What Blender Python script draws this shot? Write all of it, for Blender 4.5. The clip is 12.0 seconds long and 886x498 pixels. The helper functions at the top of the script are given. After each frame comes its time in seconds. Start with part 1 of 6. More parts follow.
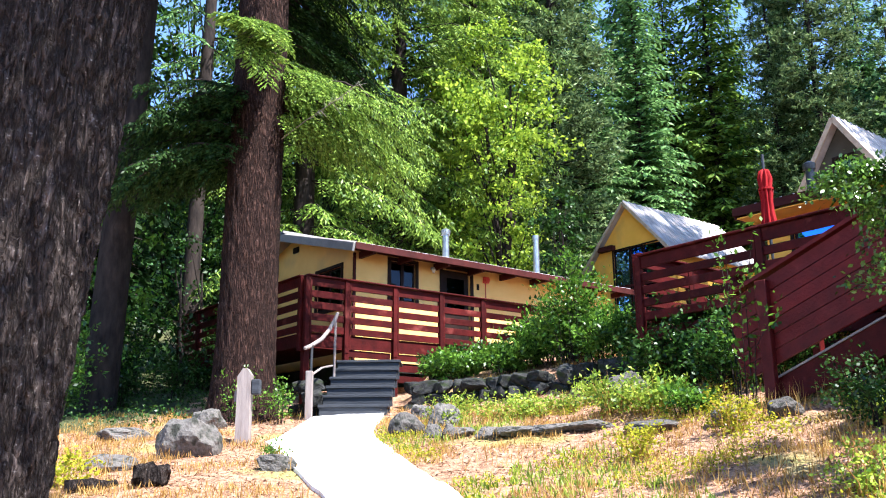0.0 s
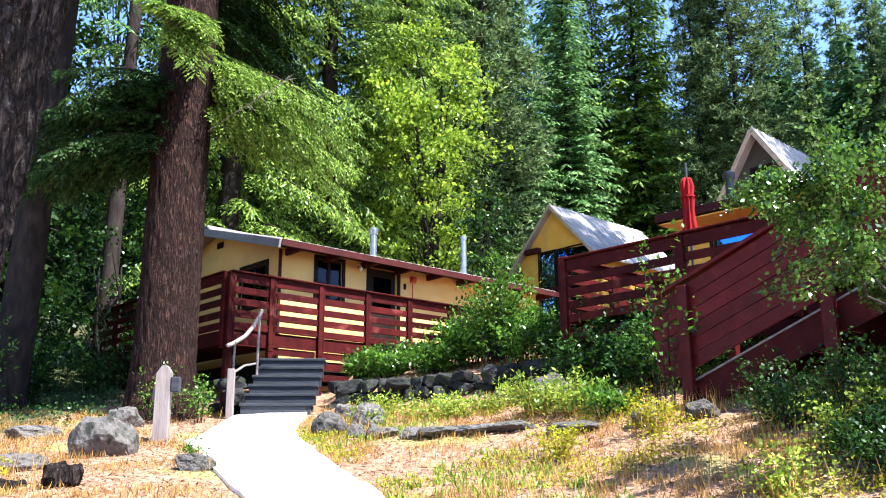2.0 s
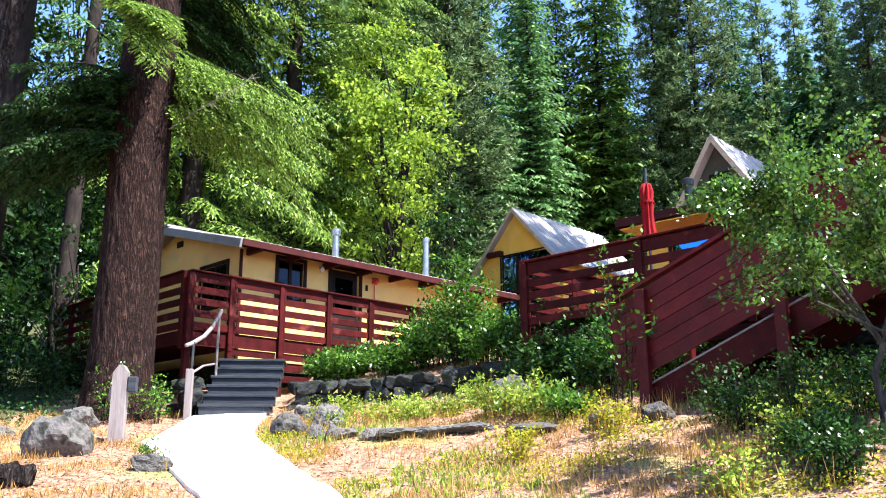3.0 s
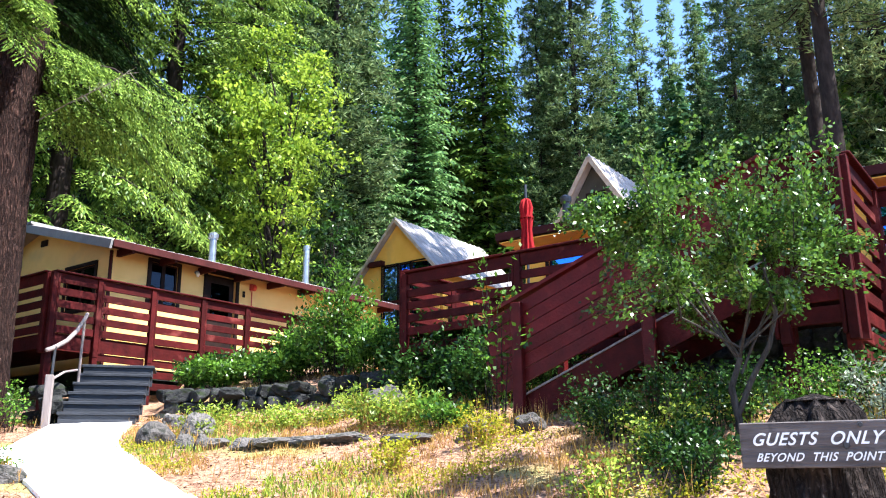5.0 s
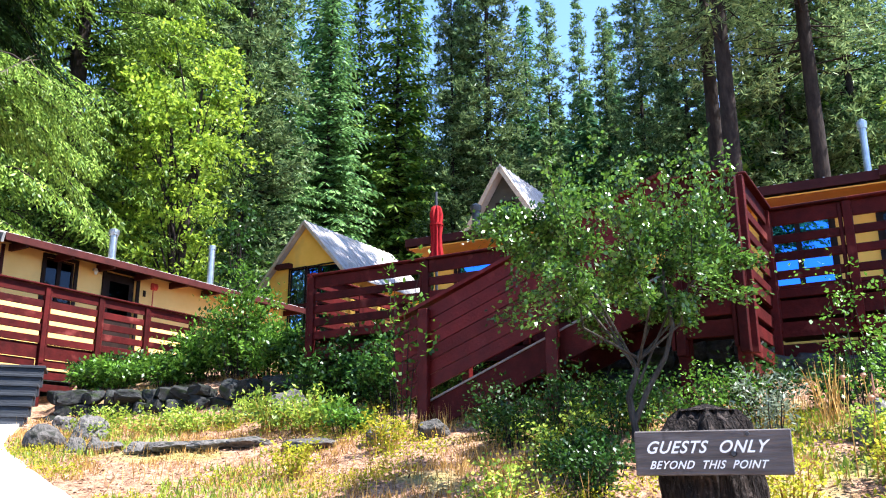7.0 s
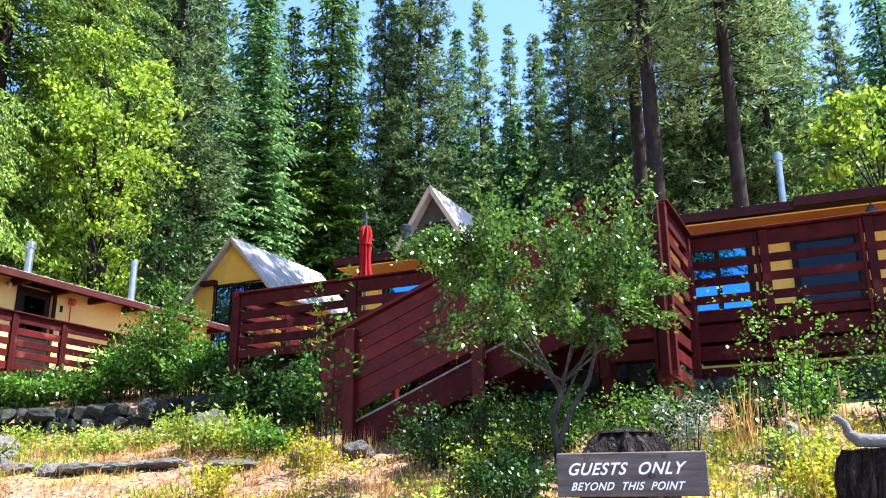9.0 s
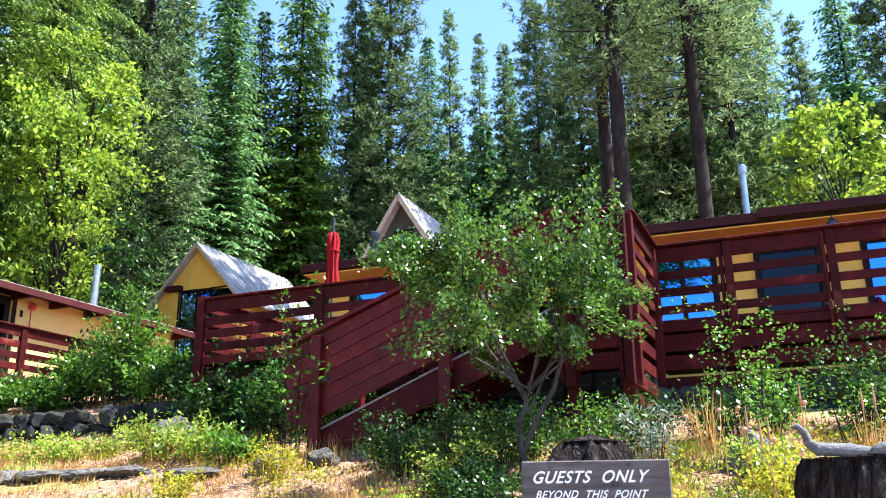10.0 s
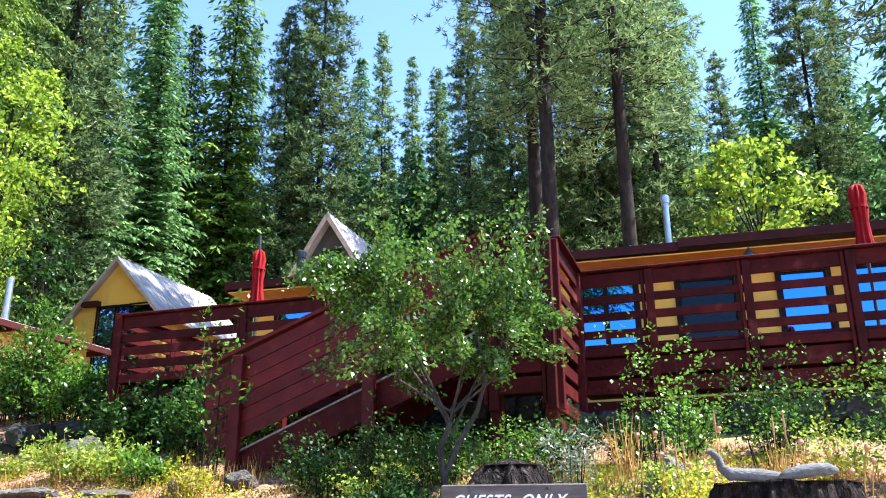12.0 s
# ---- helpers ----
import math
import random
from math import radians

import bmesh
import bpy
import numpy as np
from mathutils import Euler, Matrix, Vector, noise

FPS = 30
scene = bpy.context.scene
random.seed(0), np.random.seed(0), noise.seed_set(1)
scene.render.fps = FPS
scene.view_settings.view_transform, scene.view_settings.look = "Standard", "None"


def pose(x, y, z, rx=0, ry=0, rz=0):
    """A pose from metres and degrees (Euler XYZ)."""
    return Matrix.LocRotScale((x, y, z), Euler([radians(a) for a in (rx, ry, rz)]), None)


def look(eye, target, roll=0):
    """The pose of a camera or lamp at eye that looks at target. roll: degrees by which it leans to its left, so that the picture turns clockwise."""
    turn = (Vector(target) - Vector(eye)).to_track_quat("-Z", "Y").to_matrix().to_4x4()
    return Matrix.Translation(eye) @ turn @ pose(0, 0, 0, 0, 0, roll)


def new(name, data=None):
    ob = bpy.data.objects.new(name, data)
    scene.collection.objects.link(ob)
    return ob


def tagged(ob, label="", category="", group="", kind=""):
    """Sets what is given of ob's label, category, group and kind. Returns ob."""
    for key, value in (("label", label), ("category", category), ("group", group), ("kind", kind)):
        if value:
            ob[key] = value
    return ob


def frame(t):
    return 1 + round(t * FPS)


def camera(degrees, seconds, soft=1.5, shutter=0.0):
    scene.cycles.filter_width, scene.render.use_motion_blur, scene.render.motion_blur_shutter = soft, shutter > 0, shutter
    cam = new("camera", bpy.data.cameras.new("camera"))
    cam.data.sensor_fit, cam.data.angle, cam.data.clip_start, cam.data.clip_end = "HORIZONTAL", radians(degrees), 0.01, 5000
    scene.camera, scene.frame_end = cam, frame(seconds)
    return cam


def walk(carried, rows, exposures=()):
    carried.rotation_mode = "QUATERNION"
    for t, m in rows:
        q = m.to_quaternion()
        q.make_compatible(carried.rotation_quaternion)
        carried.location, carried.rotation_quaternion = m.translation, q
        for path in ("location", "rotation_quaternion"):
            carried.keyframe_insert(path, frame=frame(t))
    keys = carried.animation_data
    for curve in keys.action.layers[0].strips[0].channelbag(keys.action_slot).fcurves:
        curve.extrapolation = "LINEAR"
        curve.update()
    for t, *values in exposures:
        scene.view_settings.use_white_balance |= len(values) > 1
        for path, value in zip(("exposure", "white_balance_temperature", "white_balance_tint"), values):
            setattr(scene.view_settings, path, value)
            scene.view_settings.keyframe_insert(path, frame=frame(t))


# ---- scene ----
cam = camera(54.5, 12.0, soft=1.1)
PATH = [
    (0, pose(-0.000, 0.000, 1.600, 104.00, 0.54, 0.10)),
    (0.5, pose(0.001, 0.022, 1.608, 104.01, 0.46, -0.75)),
    (1, pose(0.008, 0.017, 1.605, 103.95, 0.51, -2.30)),
    (1.5, pose(-0.006, 0.017, 1.610, 103.95, 0.48, -3.87)),
    (2, pose(-0.011, 0.021, 1.607, 103.92, 0.42, -4.92)),
    (2.5, pose(-0.013, 0.022, 1.605, 103.93, 0.37, -5.89)),
    (3, pose(0.000, -0.013, 1.593, 104.06, 0.32, -7.48)),
    (3.5, pose(0.007, -0.013, 1.591, 104.26, 0.47, -9.89)),
    (5.5, pose(0.014, -0.004, 1.588, 104.71, 0.45, -16.89)),
    (6, pose(0.015, -0.008, 1.585, 104.72, 0.46, -18.15)),
    (6.5, pose(0.020, -0.016, 1.591, 104.80, 0.40, -19.65)),
    (7, pose(0.016, -0.017, 1.590, 105.00, 0.28, -21.80)),
    (9, pose(0.011, -0.040, 1.591, 106.31, 0.44, -26.64)),
    (9.5, pose(0.011, -0.040, 1.591, 106.60, 0.44, -27.75)),
    (10, pose(0.018, -0.040, 1.590, 106.81, 0.46, -28.84)),
    (10.5, pose(0.020, -0.042, 1.593, 107.17, 0.47, -30.02)),
    (11, pose(0.024, -0.046, 1.592, 107.55, 0.47, -31.30)),
    (11.5, pose(0.029, -0.046, 1.589, 107.94, 0.49, -32.54)),
    (12, pose(0.037, -0.042, 1.590, 108.23, 0.46, -33.79)),
]
walk(cam, PATH, exposures=[(0.0, 2.02, 5950, 13), (12.0, 2.12, 5950, 13)])

# ---- light ----
SUN_AZ, SUN_EL = 128.0, 57.0
world = bpy.data.worlds.new("sky")
scene.world = world
world.use_nodes = True
sky = world.node_tree.nodes.new("ShaderNodeTexSky")
sky.sky_type = "NISHITA"
sky.sun_disc = False
sky.sun_elevation = radians(SUN_EL)
sky.sun_rotation = radians(SUN_AZ)
sky.air_density, sky.dust_density, sky.ozone_density, sky.altitude = 1.0, 0.7, 5.0, 900
world.node_tree.nodes["Background"].inputs[1].default_value = 0.124
world.node_tree.links.new(sky.outputs[0], world.node_tree.nodes["Background"].inputs[0])
sun = new("sun", bpy.data.lights.new("sun", "SUN"))
sun.data.energy, sun.data.angle, sun.data.color = 5.0, radians(0.53), (1.0, 0.95, 0.86)
sa, se = radians(SUN_AZ), radians(SUN_EL)
sun.matrix_world = look((60 * math.sin(sa) * math.cos(se), 60 * math.cos(sa) * math.cos(se), 60 * math.sin(se)), (0, 0, 0))


# ---- materials ----
def surface(name, dark, light, scale=3.0, rough=0.8, bump=0.3, bscale=40.0, metal=0.0, stretch=(1, 1, 1), spots=None,
            spot_scale=1.2, spot_at=0.62, specular=0.4, vary=0.0):
    """A matt or glossy surface: two tones by noise at two scales, stains, fine relief."""
    m = bpy.data.materials.new(name)
    m.use_nodes = True
    n, l = m.node_tree.nodes, m.node_tree.links
    b = n["Principled BSDF"]
    b.inputs["Roughness"].default_value, b.inputs["Metallic"].default_value = rough, metal
    b.inputs["Specular IOR Level"].default_value = specular
    co = n.new("ShaderNodeTexCoord")
    mp = n.new("ShaderNodeMapping")
    mp.inputs["Scale"].default_value = stretch
    l.new(co.outputs["Object"], mp.inputs[0])
    a = n.new("ShaderNodeTexNoise")
    a.inputs["Scale"].default_value, a.inputs["Detail"].default_value, a.inputs["Roughness"].default_value = scale, 7, 0.65
    l.new(mp.outputs[0], a.inputs[0])
    ramp = n.new("ShaderNodeValToRGB")
    ramp.color_ramp.elements[0].position, ramp.color_ramp.elements[1].position = 0.34, 0.68
    ramp.color_ramp.elements[0].color, ramp.color_ramp.elements[1].color = (*dark, 1), (*light, 1)
    l.new(a.outputs[0], ramp.inputs[0])
    out = ramp.outputs[0]
    if spots:
        s = n.new("ShaderNodeTexNoise")
        s.inputs["Scale"].default_value, s.inputs["Detail"].default_value = spot_scale, 5
        l.new(co.outputs["Object"], s.inputs[0])
        sr = n.new("ShaderNodeValToRGB")
        sr.color_ramp.elements[0].position, sr.color_ramp.elements[1].position = spot_at - 0.06, spot_at + 0.06
        l.new(s.outputs[0], sr.inputs[0])
        mx = n.new("ShaderNodeMix")
        mx.data_type = "RGBA"
        l.new(sr.outputs[0], mx.inputs[0])
        l.new(out, mx.inputs[6])
        mx.inputs[7].default_value = (*spots, 1)
        out = mx.outputs[2]
    if vary:
        oi = n.new("ShaderNodeObjectInfo")
        hs = n.new("ShaderNodeHueSaturation")
        mr = n.new("ShaderNodeMapRange")
        mr.inputs[3].default_value, mr.inputs[4].default_value = 1 - vary, 1 + vary
        l.new(oi.outputs["Random"], mr.inputs[0])
        l.new(mr.outputs[0], hs.inputs["Value"])
        l.new(out, hs.inputs["Color"])
        out = hs.outputs[0]
    l.new(out, b.inputs["Base Color"])
    f = n.new("ShaderNodeTexNoise")
    f.inputs["Scale"].default_value, f.inputs["Detail"].default_value = bscale, 6
    l.new(mp.outputs[0], f.inputs[0])
    bp = n.new("ShaderNodeBump")
    bp.inputs["Strength"].default_value, bp.inputs["Distance"].default_value = bump, 0.02
    l.new(f.outputs[0], bp.inputs["Height"])
    l.new(bp.outputs[0], b.inputs["Normal"])
    return m


def foliage(name, dark, light, glow=0.45, gloss=0.06, rough=0.4, vary=0.25):
    """Leaves: matt, light shining through, each leaf and plant a little different."""
    m = bpy.data.materials.new(name)
    m.use_nodes = True
    n, l = m.node_tree.nodes, m.node_tree.links
    n.remove(n["Principled BSDF"])
    geo, oi = n.new("ShaderNodeNewGeometry"), n.new("ShaderNodeObjectInfo")
    ramp = n.new("ShaderNodeValToRGB")
    ramp.color_ramp.elements[0].color, ramp.color_ramp.elements[1].color = (*dark, 1), (*light, 1)
    l.new(geo.outputs["Random Per Island"], ramp.inputs[0])
    hs = n.new("ShaderNodeHueSaturation")
    mr = n.new("ShaderNodeMapRange")
    mr.inputs[3].default_value, mr.inputs[4].default_value = 1 - vary, 1 + vary
    l.new(oi.outputs["Random"], mr.inputs[0])
    l.new(mr.outputs[0], hs.inputs["Value"])
    l.new(ramp.outputs[0], hs.inputs["Color"])
    d, tr, gl = n.new("ShaderNodeBsdfDiffuse"), n.new("ShaderNodeBsdfTranslucent"), n.new("ShaderNodeBsdfGlossy")
    gl.inputs["Roughness"].default_value = rough
    gl.inputs["Color"].default_value = (0.9, 0.95, 0.9, 1)
    l.new(hs.outputs[0], d.inputs[0])
    l.new(hs.outputs[0], tr.inputs[0])
    m1, m2 = n.new("ShaderNodeMixShader"), n.new("ShaderNodeMixShader")
    m1.inputs[0].default_value, m2.inputs[0].default_value = glow, gloss
    l.new(d.outputs[0], m1.inputs[1])
    l.new(tr.outputs[0], m1.inputs[2])
    l.new(m1.outputs[0], m2.inputs[1])
    l.new(gl.outputs[0], m2.inputs[2])
    l.new(m2.outputs[0], n["Material Output"].inputs[0])
    return m


def glass(name, tint, mirror, through_tint=(0.13, 0.14, 0.15)):
    m = bpy.data.materials.new(name)
    m.use_nodes = True
    n, l = m.node_tree.nodes, m.node_tree.links
    n.remove(n["Principled BSDF"])
    gl, tr = n.new("ShaderNodeBsdfGlossy"), n.new("ShaderNodeBsdfTransparent")
    gl.inputs["Roughness"].default_value = 0.01
    gl.inputs["Color"].default_value = (*tint, 1)
    tr.inputs["Color"].default_value = (*through_tint, 1)
    mx = n.new("ShaderNodeMixShader")
    mx.inputs[0].default_value = mirror
    l.new(tr.outputs[0], mx.inputs[1])
    l.new(gl.outputs[0], mx.inputs[2])
    l.new(mx.outputs[0], n["Material Output"].inputs[0])
    return m


def bark(name, dark, light, fleck, scale=9.0, depth=1.0):
    """Furrowed bark: long broken ridges, fissures painted dark for shade, pale flecks for sunlit spots."""
    m = surface(name, dark, light, 20.0, 0.95, 0.8, 70.0, stretch=(1, 1, 0.35), spots=fleck, spot_scale=46.0, spot_at=0.66, specular=0.12)
    n, l = m.node_tree.nodes, m.node_tree.links
    co = n.new("ShaderNodeTexCoord")
    mp = n.new("ShaderNodeMapping")
    mp.inputs["Scale"].default_value = (scale, scale, scale * 0.17)
    nz = n.new("ShaderNodeTexNoise")
    nz.inputs["Scale"].default_value, nz.inputs["Detail"].default_value, nz.inputs["Distortion"].default_value = 1.0, 9.0, 0.35
    l.new(co.outputs["Object"], mp.inputs[0])
    l.new(mp.outputs[0], nz.inputs[0])
    a, c, e = n.new("ShaderNodeMath"), n.new("ShaderNodeMath"), n.new("ShaderNodeMath")
    a.operation, c.operation, e.operation = "SUBTRACT", "ABSOLUTE", "MULTIPLY"
    a.inputs[1].default_value, e.inputs[1].default_value = 0.5, 4.2
    e.use_clamp = True
    l.new(nz.outputs[0], a.inputs[0])
    l.new(a.outputs[0], c.inputs[0])
    l.new(c.outputs[0], e.inputs[0])
    bp = n.new("ShaderNodeBump")
    bp.inputs["Strength"].default_value, bp.inputs["Distance"].default_value = depth, 0.05
    l.new(e.outputs[0], bp.inputs["Height"])
    l.new(n["Bump"].outputs[0], bp.inputs["Normal"])
    l.new(bp.outputs[0], n["Principled BSDF"].inputs["Normal"])
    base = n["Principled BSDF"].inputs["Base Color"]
    # Crevice shade goes into the base colour along the cracks.
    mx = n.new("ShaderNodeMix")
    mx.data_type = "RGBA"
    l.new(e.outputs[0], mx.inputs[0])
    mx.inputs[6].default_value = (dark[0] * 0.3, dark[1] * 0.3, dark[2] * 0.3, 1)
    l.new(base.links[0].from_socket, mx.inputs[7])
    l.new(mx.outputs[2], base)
    return m


M_GROUND = surface("dry_grass_ground", (0.11, 0.052, 0.032), (0.52, 0.315, 0.20), 15.0, 0.95, 1.0, 60, spots=(0.28, 0.25, 0.09), spot_scale=0.9, spot_at=0.62, specular=0.1)
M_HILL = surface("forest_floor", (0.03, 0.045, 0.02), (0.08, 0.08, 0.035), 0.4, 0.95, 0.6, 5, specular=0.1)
M_CONCRETE = surface("pale_concrete", (0.62, 0.60, 0.57), (0.78, 0.76, 0.72), 3.0, 0.85, 0.25, 60, spots=(0.5, 0.47, 0.42), spot_scale=2.0, spot_at=0.68)
M_PALEWOOD = surface("pale_weathered_board", (0.34, 0.25, 0.17), (0.5, 0.39, 0.28), 5.0, 0.8, 0.3, 30)
M_YELLOW = surface("pale_yellow_paint", (0.78, 0.47, 0.135), (0.84, 0.53, 0.17), 2.0, 0.7, 0.12, 60, spots=(0.68, 0.43, 0.15), spot_scale=1.3)
M_ORANGE = surface("deep_yellow_paint", (0.82, 0.42, 0.055), (0.88, 0.48, 0.08), 2.0, 0.7, 0.12, 60, spots=(0.72, 0.40, 0.08), spot_scale=1.3)
# Taupe well below the paint's own tone: the gable's shade is included.
M_OLIVE = surface("shaded_taupe_paint", (0.05, 0.046, 0.034), (0.075, 0.068, 0.05), 2.0, 0.8, 0.15, 50)
M_RED = surface("oxblood_stained_wood", (0.030, 0.0028, 0.0026), (0.068, 0.0064, 0.0058), 5.0, 0.6, 0.35, 30, stretch=(1, 1, 1), spots=(0.13, 0.028, 0.023), spot_scale=3.0, spot_at=0.67, specular=0.10, vary=0.3)
# Redder copy of the stain, standing for light on the stair panel.
M_LITRED = surface("lit_oxblood_wood", (0.062, 0.0045, 0.0042), (0.105, 0.0085, 0.008), 5.0, 0.5, 0.35, 30, spots=(0.15, 0.025, 0.022), spot_scale=3.0, spot_at=0.68, specular=0.15, vary=0.22)
M_TRIM = surface("dark_red_trim", (0.035, 0.007, 0.006), (0.065, 0.012, 0.01), 4.0, 0.7, 0.2, 40, specular=0.15)
M_FRAME = surface("dark_brown_frame", (0.012, 0.007, 0.006), (0.024, 0.013, 0.01), 6.0, 0.6, 0.15, 50, specular=0.1)
M_METALROOF = surface("weathered_metal_roof", (0.3, 0.265, 0.25), (0.5, 0.455, 0.43), 1.5, 0.7, 0.1, 30, metal=0.0, specular=0.12, spots=(0.42, 0.36, 0.32), spot_scale=2.5, spot_at=0.66)
M_FASCIA = surface("grey_fascia", (0.2, 0.195, 0.19), (0.28, 0.275, 0.265), 4.0, 0.7, 0.2, 40)
M_GALV = surface("galvanised_pipe", (0.28, 0.3, 0.33), (0.46, 0.48, 0.5), 6.0, 0.35, 0.1, 40, metal=0.85)
# Grey timber taken darker and bluer for the shade over the steps.
M_STEP = surface("weathered_shaded_timber", (0.018, 0.021, 0.027), (0.038, 0.042, 0.05), 6.0, 0.8, 0.4, 25, stretch=(0.4, 3, 3), specular=0.3)
M_GREYWOOD = surface("pinkish_grey_wood", (0.16, 0.13, 0.12), (0.27, 0.225, 0.205), 6.0, 0.8, 0.3, 30, stretch=(3, 3, 0.4))
M_SIGN = surface("grey_sign_board", (0.058, 0.049, 0.045), (0.135, 0.115, 0.106), 6.0, 0.85, 0.7, 25, stretch=(0.5, 5, 5), spots=(0.03, 0.022, 0.02), spot_scale=9.0, spot_at=0.68)
M_WHITE = surface("white_letter_paint", (0.75, 0.75, 0.72), (0.85, 0.85, 0.83), 20, 0.7, 0.1, 60)
M_ROCK = surface("granite_boulder", (0.055, 0.050, 0.046), (0.20, 0.182, 0.165), 5.0, 0.9, 1.0, 22, spots=(0.036, 0.037, 0.03), spot_scale=5, spot_at=0.56, specular=0.15, vary=0.25)
M_DARKROCK = surface("mossy_dark_stone", (0.013, 0.014, 0.014), (0.05, 0.05, 0.048), 5.0, 0.9, 0.8, 18, spots=(0.02, 0.028, 0.012), spot_scale=3, spot_at=0.58, specular=0.15, vary=0.3)
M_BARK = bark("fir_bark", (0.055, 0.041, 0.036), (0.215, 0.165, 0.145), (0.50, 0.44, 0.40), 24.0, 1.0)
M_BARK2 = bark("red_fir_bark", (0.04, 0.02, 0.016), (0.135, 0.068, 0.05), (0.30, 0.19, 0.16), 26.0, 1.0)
M_GREYBARK = surface("smooth_grey_bark", (0.025, 0.021, 0.018), (0.085, 0.073, 0.062), 14.0, 0.9, 0.6, 40, stretch=(1, 1, 0.4), specular=0.12)
M_FARBARK = surface("dark_bark", (0.014, 0.011, 0.01), (0.042, 0.032, 0.027), 8.0, 0.95, 0.8, 20, stretch=(1, 1, 0.3), specular=0.1)
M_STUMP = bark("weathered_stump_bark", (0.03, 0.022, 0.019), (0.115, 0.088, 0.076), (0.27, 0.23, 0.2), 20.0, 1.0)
M_CUT = surface("grey_cut_wood", (0.16, 0.13, 0.11), (0.27, 0.23, 0.19), 9.0, 0.9, 0.5, 30)
M_DRIFT = surface("silver_driftwood", (0.06, 0.06, 0.063), (0.13, 0.127, 0.124), 7.0, 0.8, 0.5, 25, stretch=(0.4, 3, 3))
M_CANVAS = surface("red_umbrella_cloth", (0.19, 0.004, 0.006), (0.29, 0.007, 0.009), 5.0, 0.8, 0.2, 60, specular=0.15)
M_BLACK = surface("black_metal", (0.02, 0.02, 0.022), (0.04, 0.04, 0.042), 8.0, 0.4, 0.1, 40)
M_REDBOX = surface("red_enamel", (0.45, 0.03, 0.02), (0.55, 0.05, 0.03), 8.0, 0.4, 0.05, 40)
M_CURTAIN = surface("pale_curtain", (0.55, 0.55, 0.50), (0.68, 0.68, 0.63), 4.0, 0.9, 0.2, 40)
# Dark colour painted on the rooms to make them read as unlit.
M_DARKROOM = surface("unlit_room_dark", (0.06, 0.05, 0.045), (0.10, 0.085, 0.07), 2.0, 0.9, 0.1, 20)
# Low see-through tint also darkens the rooms behind this glass.
M_GLASS = glass("window_glass", (0.7, 0.8, 1.0), 0.02)
# Bluish mirror tint adds sky colour to this pane's reflection.
M_SKYTINTGLASS = glass("sky_tinted_window_glass", (0.45, 0.68, 0.95), 0.45, (0.8, 0.88, 0.92))
# Deep blue tint paints the reflected sky into these panes.
M_BLUEGLASS = glass("sky_blue_tinted_glass", (0.07, 0.26, 0.95), 0.9)
M_FIR = foliage("fir_needles", (0.03, 0.09, 0.028), (0.22, 0.39, 0.12), 0.30, 0.012)
# Brighter copy of the fir needles, toned for boughs in sun.
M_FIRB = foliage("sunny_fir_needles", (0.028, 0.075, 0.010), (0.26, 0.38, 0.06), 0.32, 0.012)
M_PINE = foliage("pine_needles", (0.016, 0.050, 0.016), (0.28, 0.38, 0.15), 0.30, 0.012, 0.35)
# Fir needles again, with shade put into a darker colour.
M_SHADEFIR = foliage("shaded_fir_needles", (0.006, 0.018, 0.005), (0.035, 0.07, 0.017), 0.2, 0.01)
# Darker, bluer fir copy: distant shade is mixed into the needles.
M_FARFIR = foliage("far_shaded_fir_needles", (0.02, 0.06, 0.03), (0.12, 0.23, 0.09), 0.25, 0.0)
M_MAPLE = foliage("maple_leaves", (0.07, 0.15, 0.012), (0.40, 0.52, 0.055), 0.5, 0.015)
M_SHRUB = foliage("shrub_leaves", (0.016, 0.062, 0.006), (0.17, 0.33, 0.036), 0.36, 0.022, 0.36)
M_APPLE = foliage("apple_leaves", (0.009, 0.042, 0.005), (0.175, 0.34, 0.045), 0.34, 0.05, 0.3)
# Darker copy of the shrub leaves that carries shade in its colour.
M_SHADESHRUB = foliage("shaded_shrub_leaves", (0.005, 0.022, 0.004), (0.045, 0.11, 0.016), 0.28, 0.025, 0.36)
M_HERB = foliage("green_herb_leaves", (0.08, 0.16, 0.015), (0.40, 0.48, 0.06), 0.4, 0.02)
M_WEED = foliage("yellow_green_weeds", (0.15, 0.19, 0.015), (0.55, 0.50, 0.045), 0.45, 0.0)
M_STRAW = foliage("straw_grass", (0.26, 0.13, 0.035), (0.66, 0.43, 0.15), 0.35, 0.0)
M_NEEDLES = foliage("fallen_needles", (0.06, 0.028, 0.018), (0.62, 0.36, 0.22), 0.2, 0.02)
M_SAGE = foliage("silver_sage_leaves", (0.12, 0.16, 0.1), (0.30, 0.36, 0.24), 0.3, 0.05)
M_FLOWER = foliage("faded_flower_heads", (0.45, 0.20, 0.12), (0.62, 0.36, 0.22), 0.3, 0.03)

# ---- building helpers ----
ROT = pose(0, 0, 0, 0, 0, 38)      # the cabins stand on one grid, 38 degrees off the path, except the lodge
BASE = {}


def thing(name, base, label, category, group="", kind="", grid=True, turn=0, swing=0):
    """An Empty at the foot of a thing; its parts are given in the same coordinates as base."""
    ob = new(name)
    ob.empty_display_size = 0.2
    m = Matrix.Translation(base) @ pose(0, 0, 0, 0, 0, turn)
    ob.matrix_world = (ROT @ m if grid else m) @ pose(0, 0, 0, 0, 0, swing)
    BASE[ob.name] = m.inverted()
    return tagged(ob, label, category, group, kind)


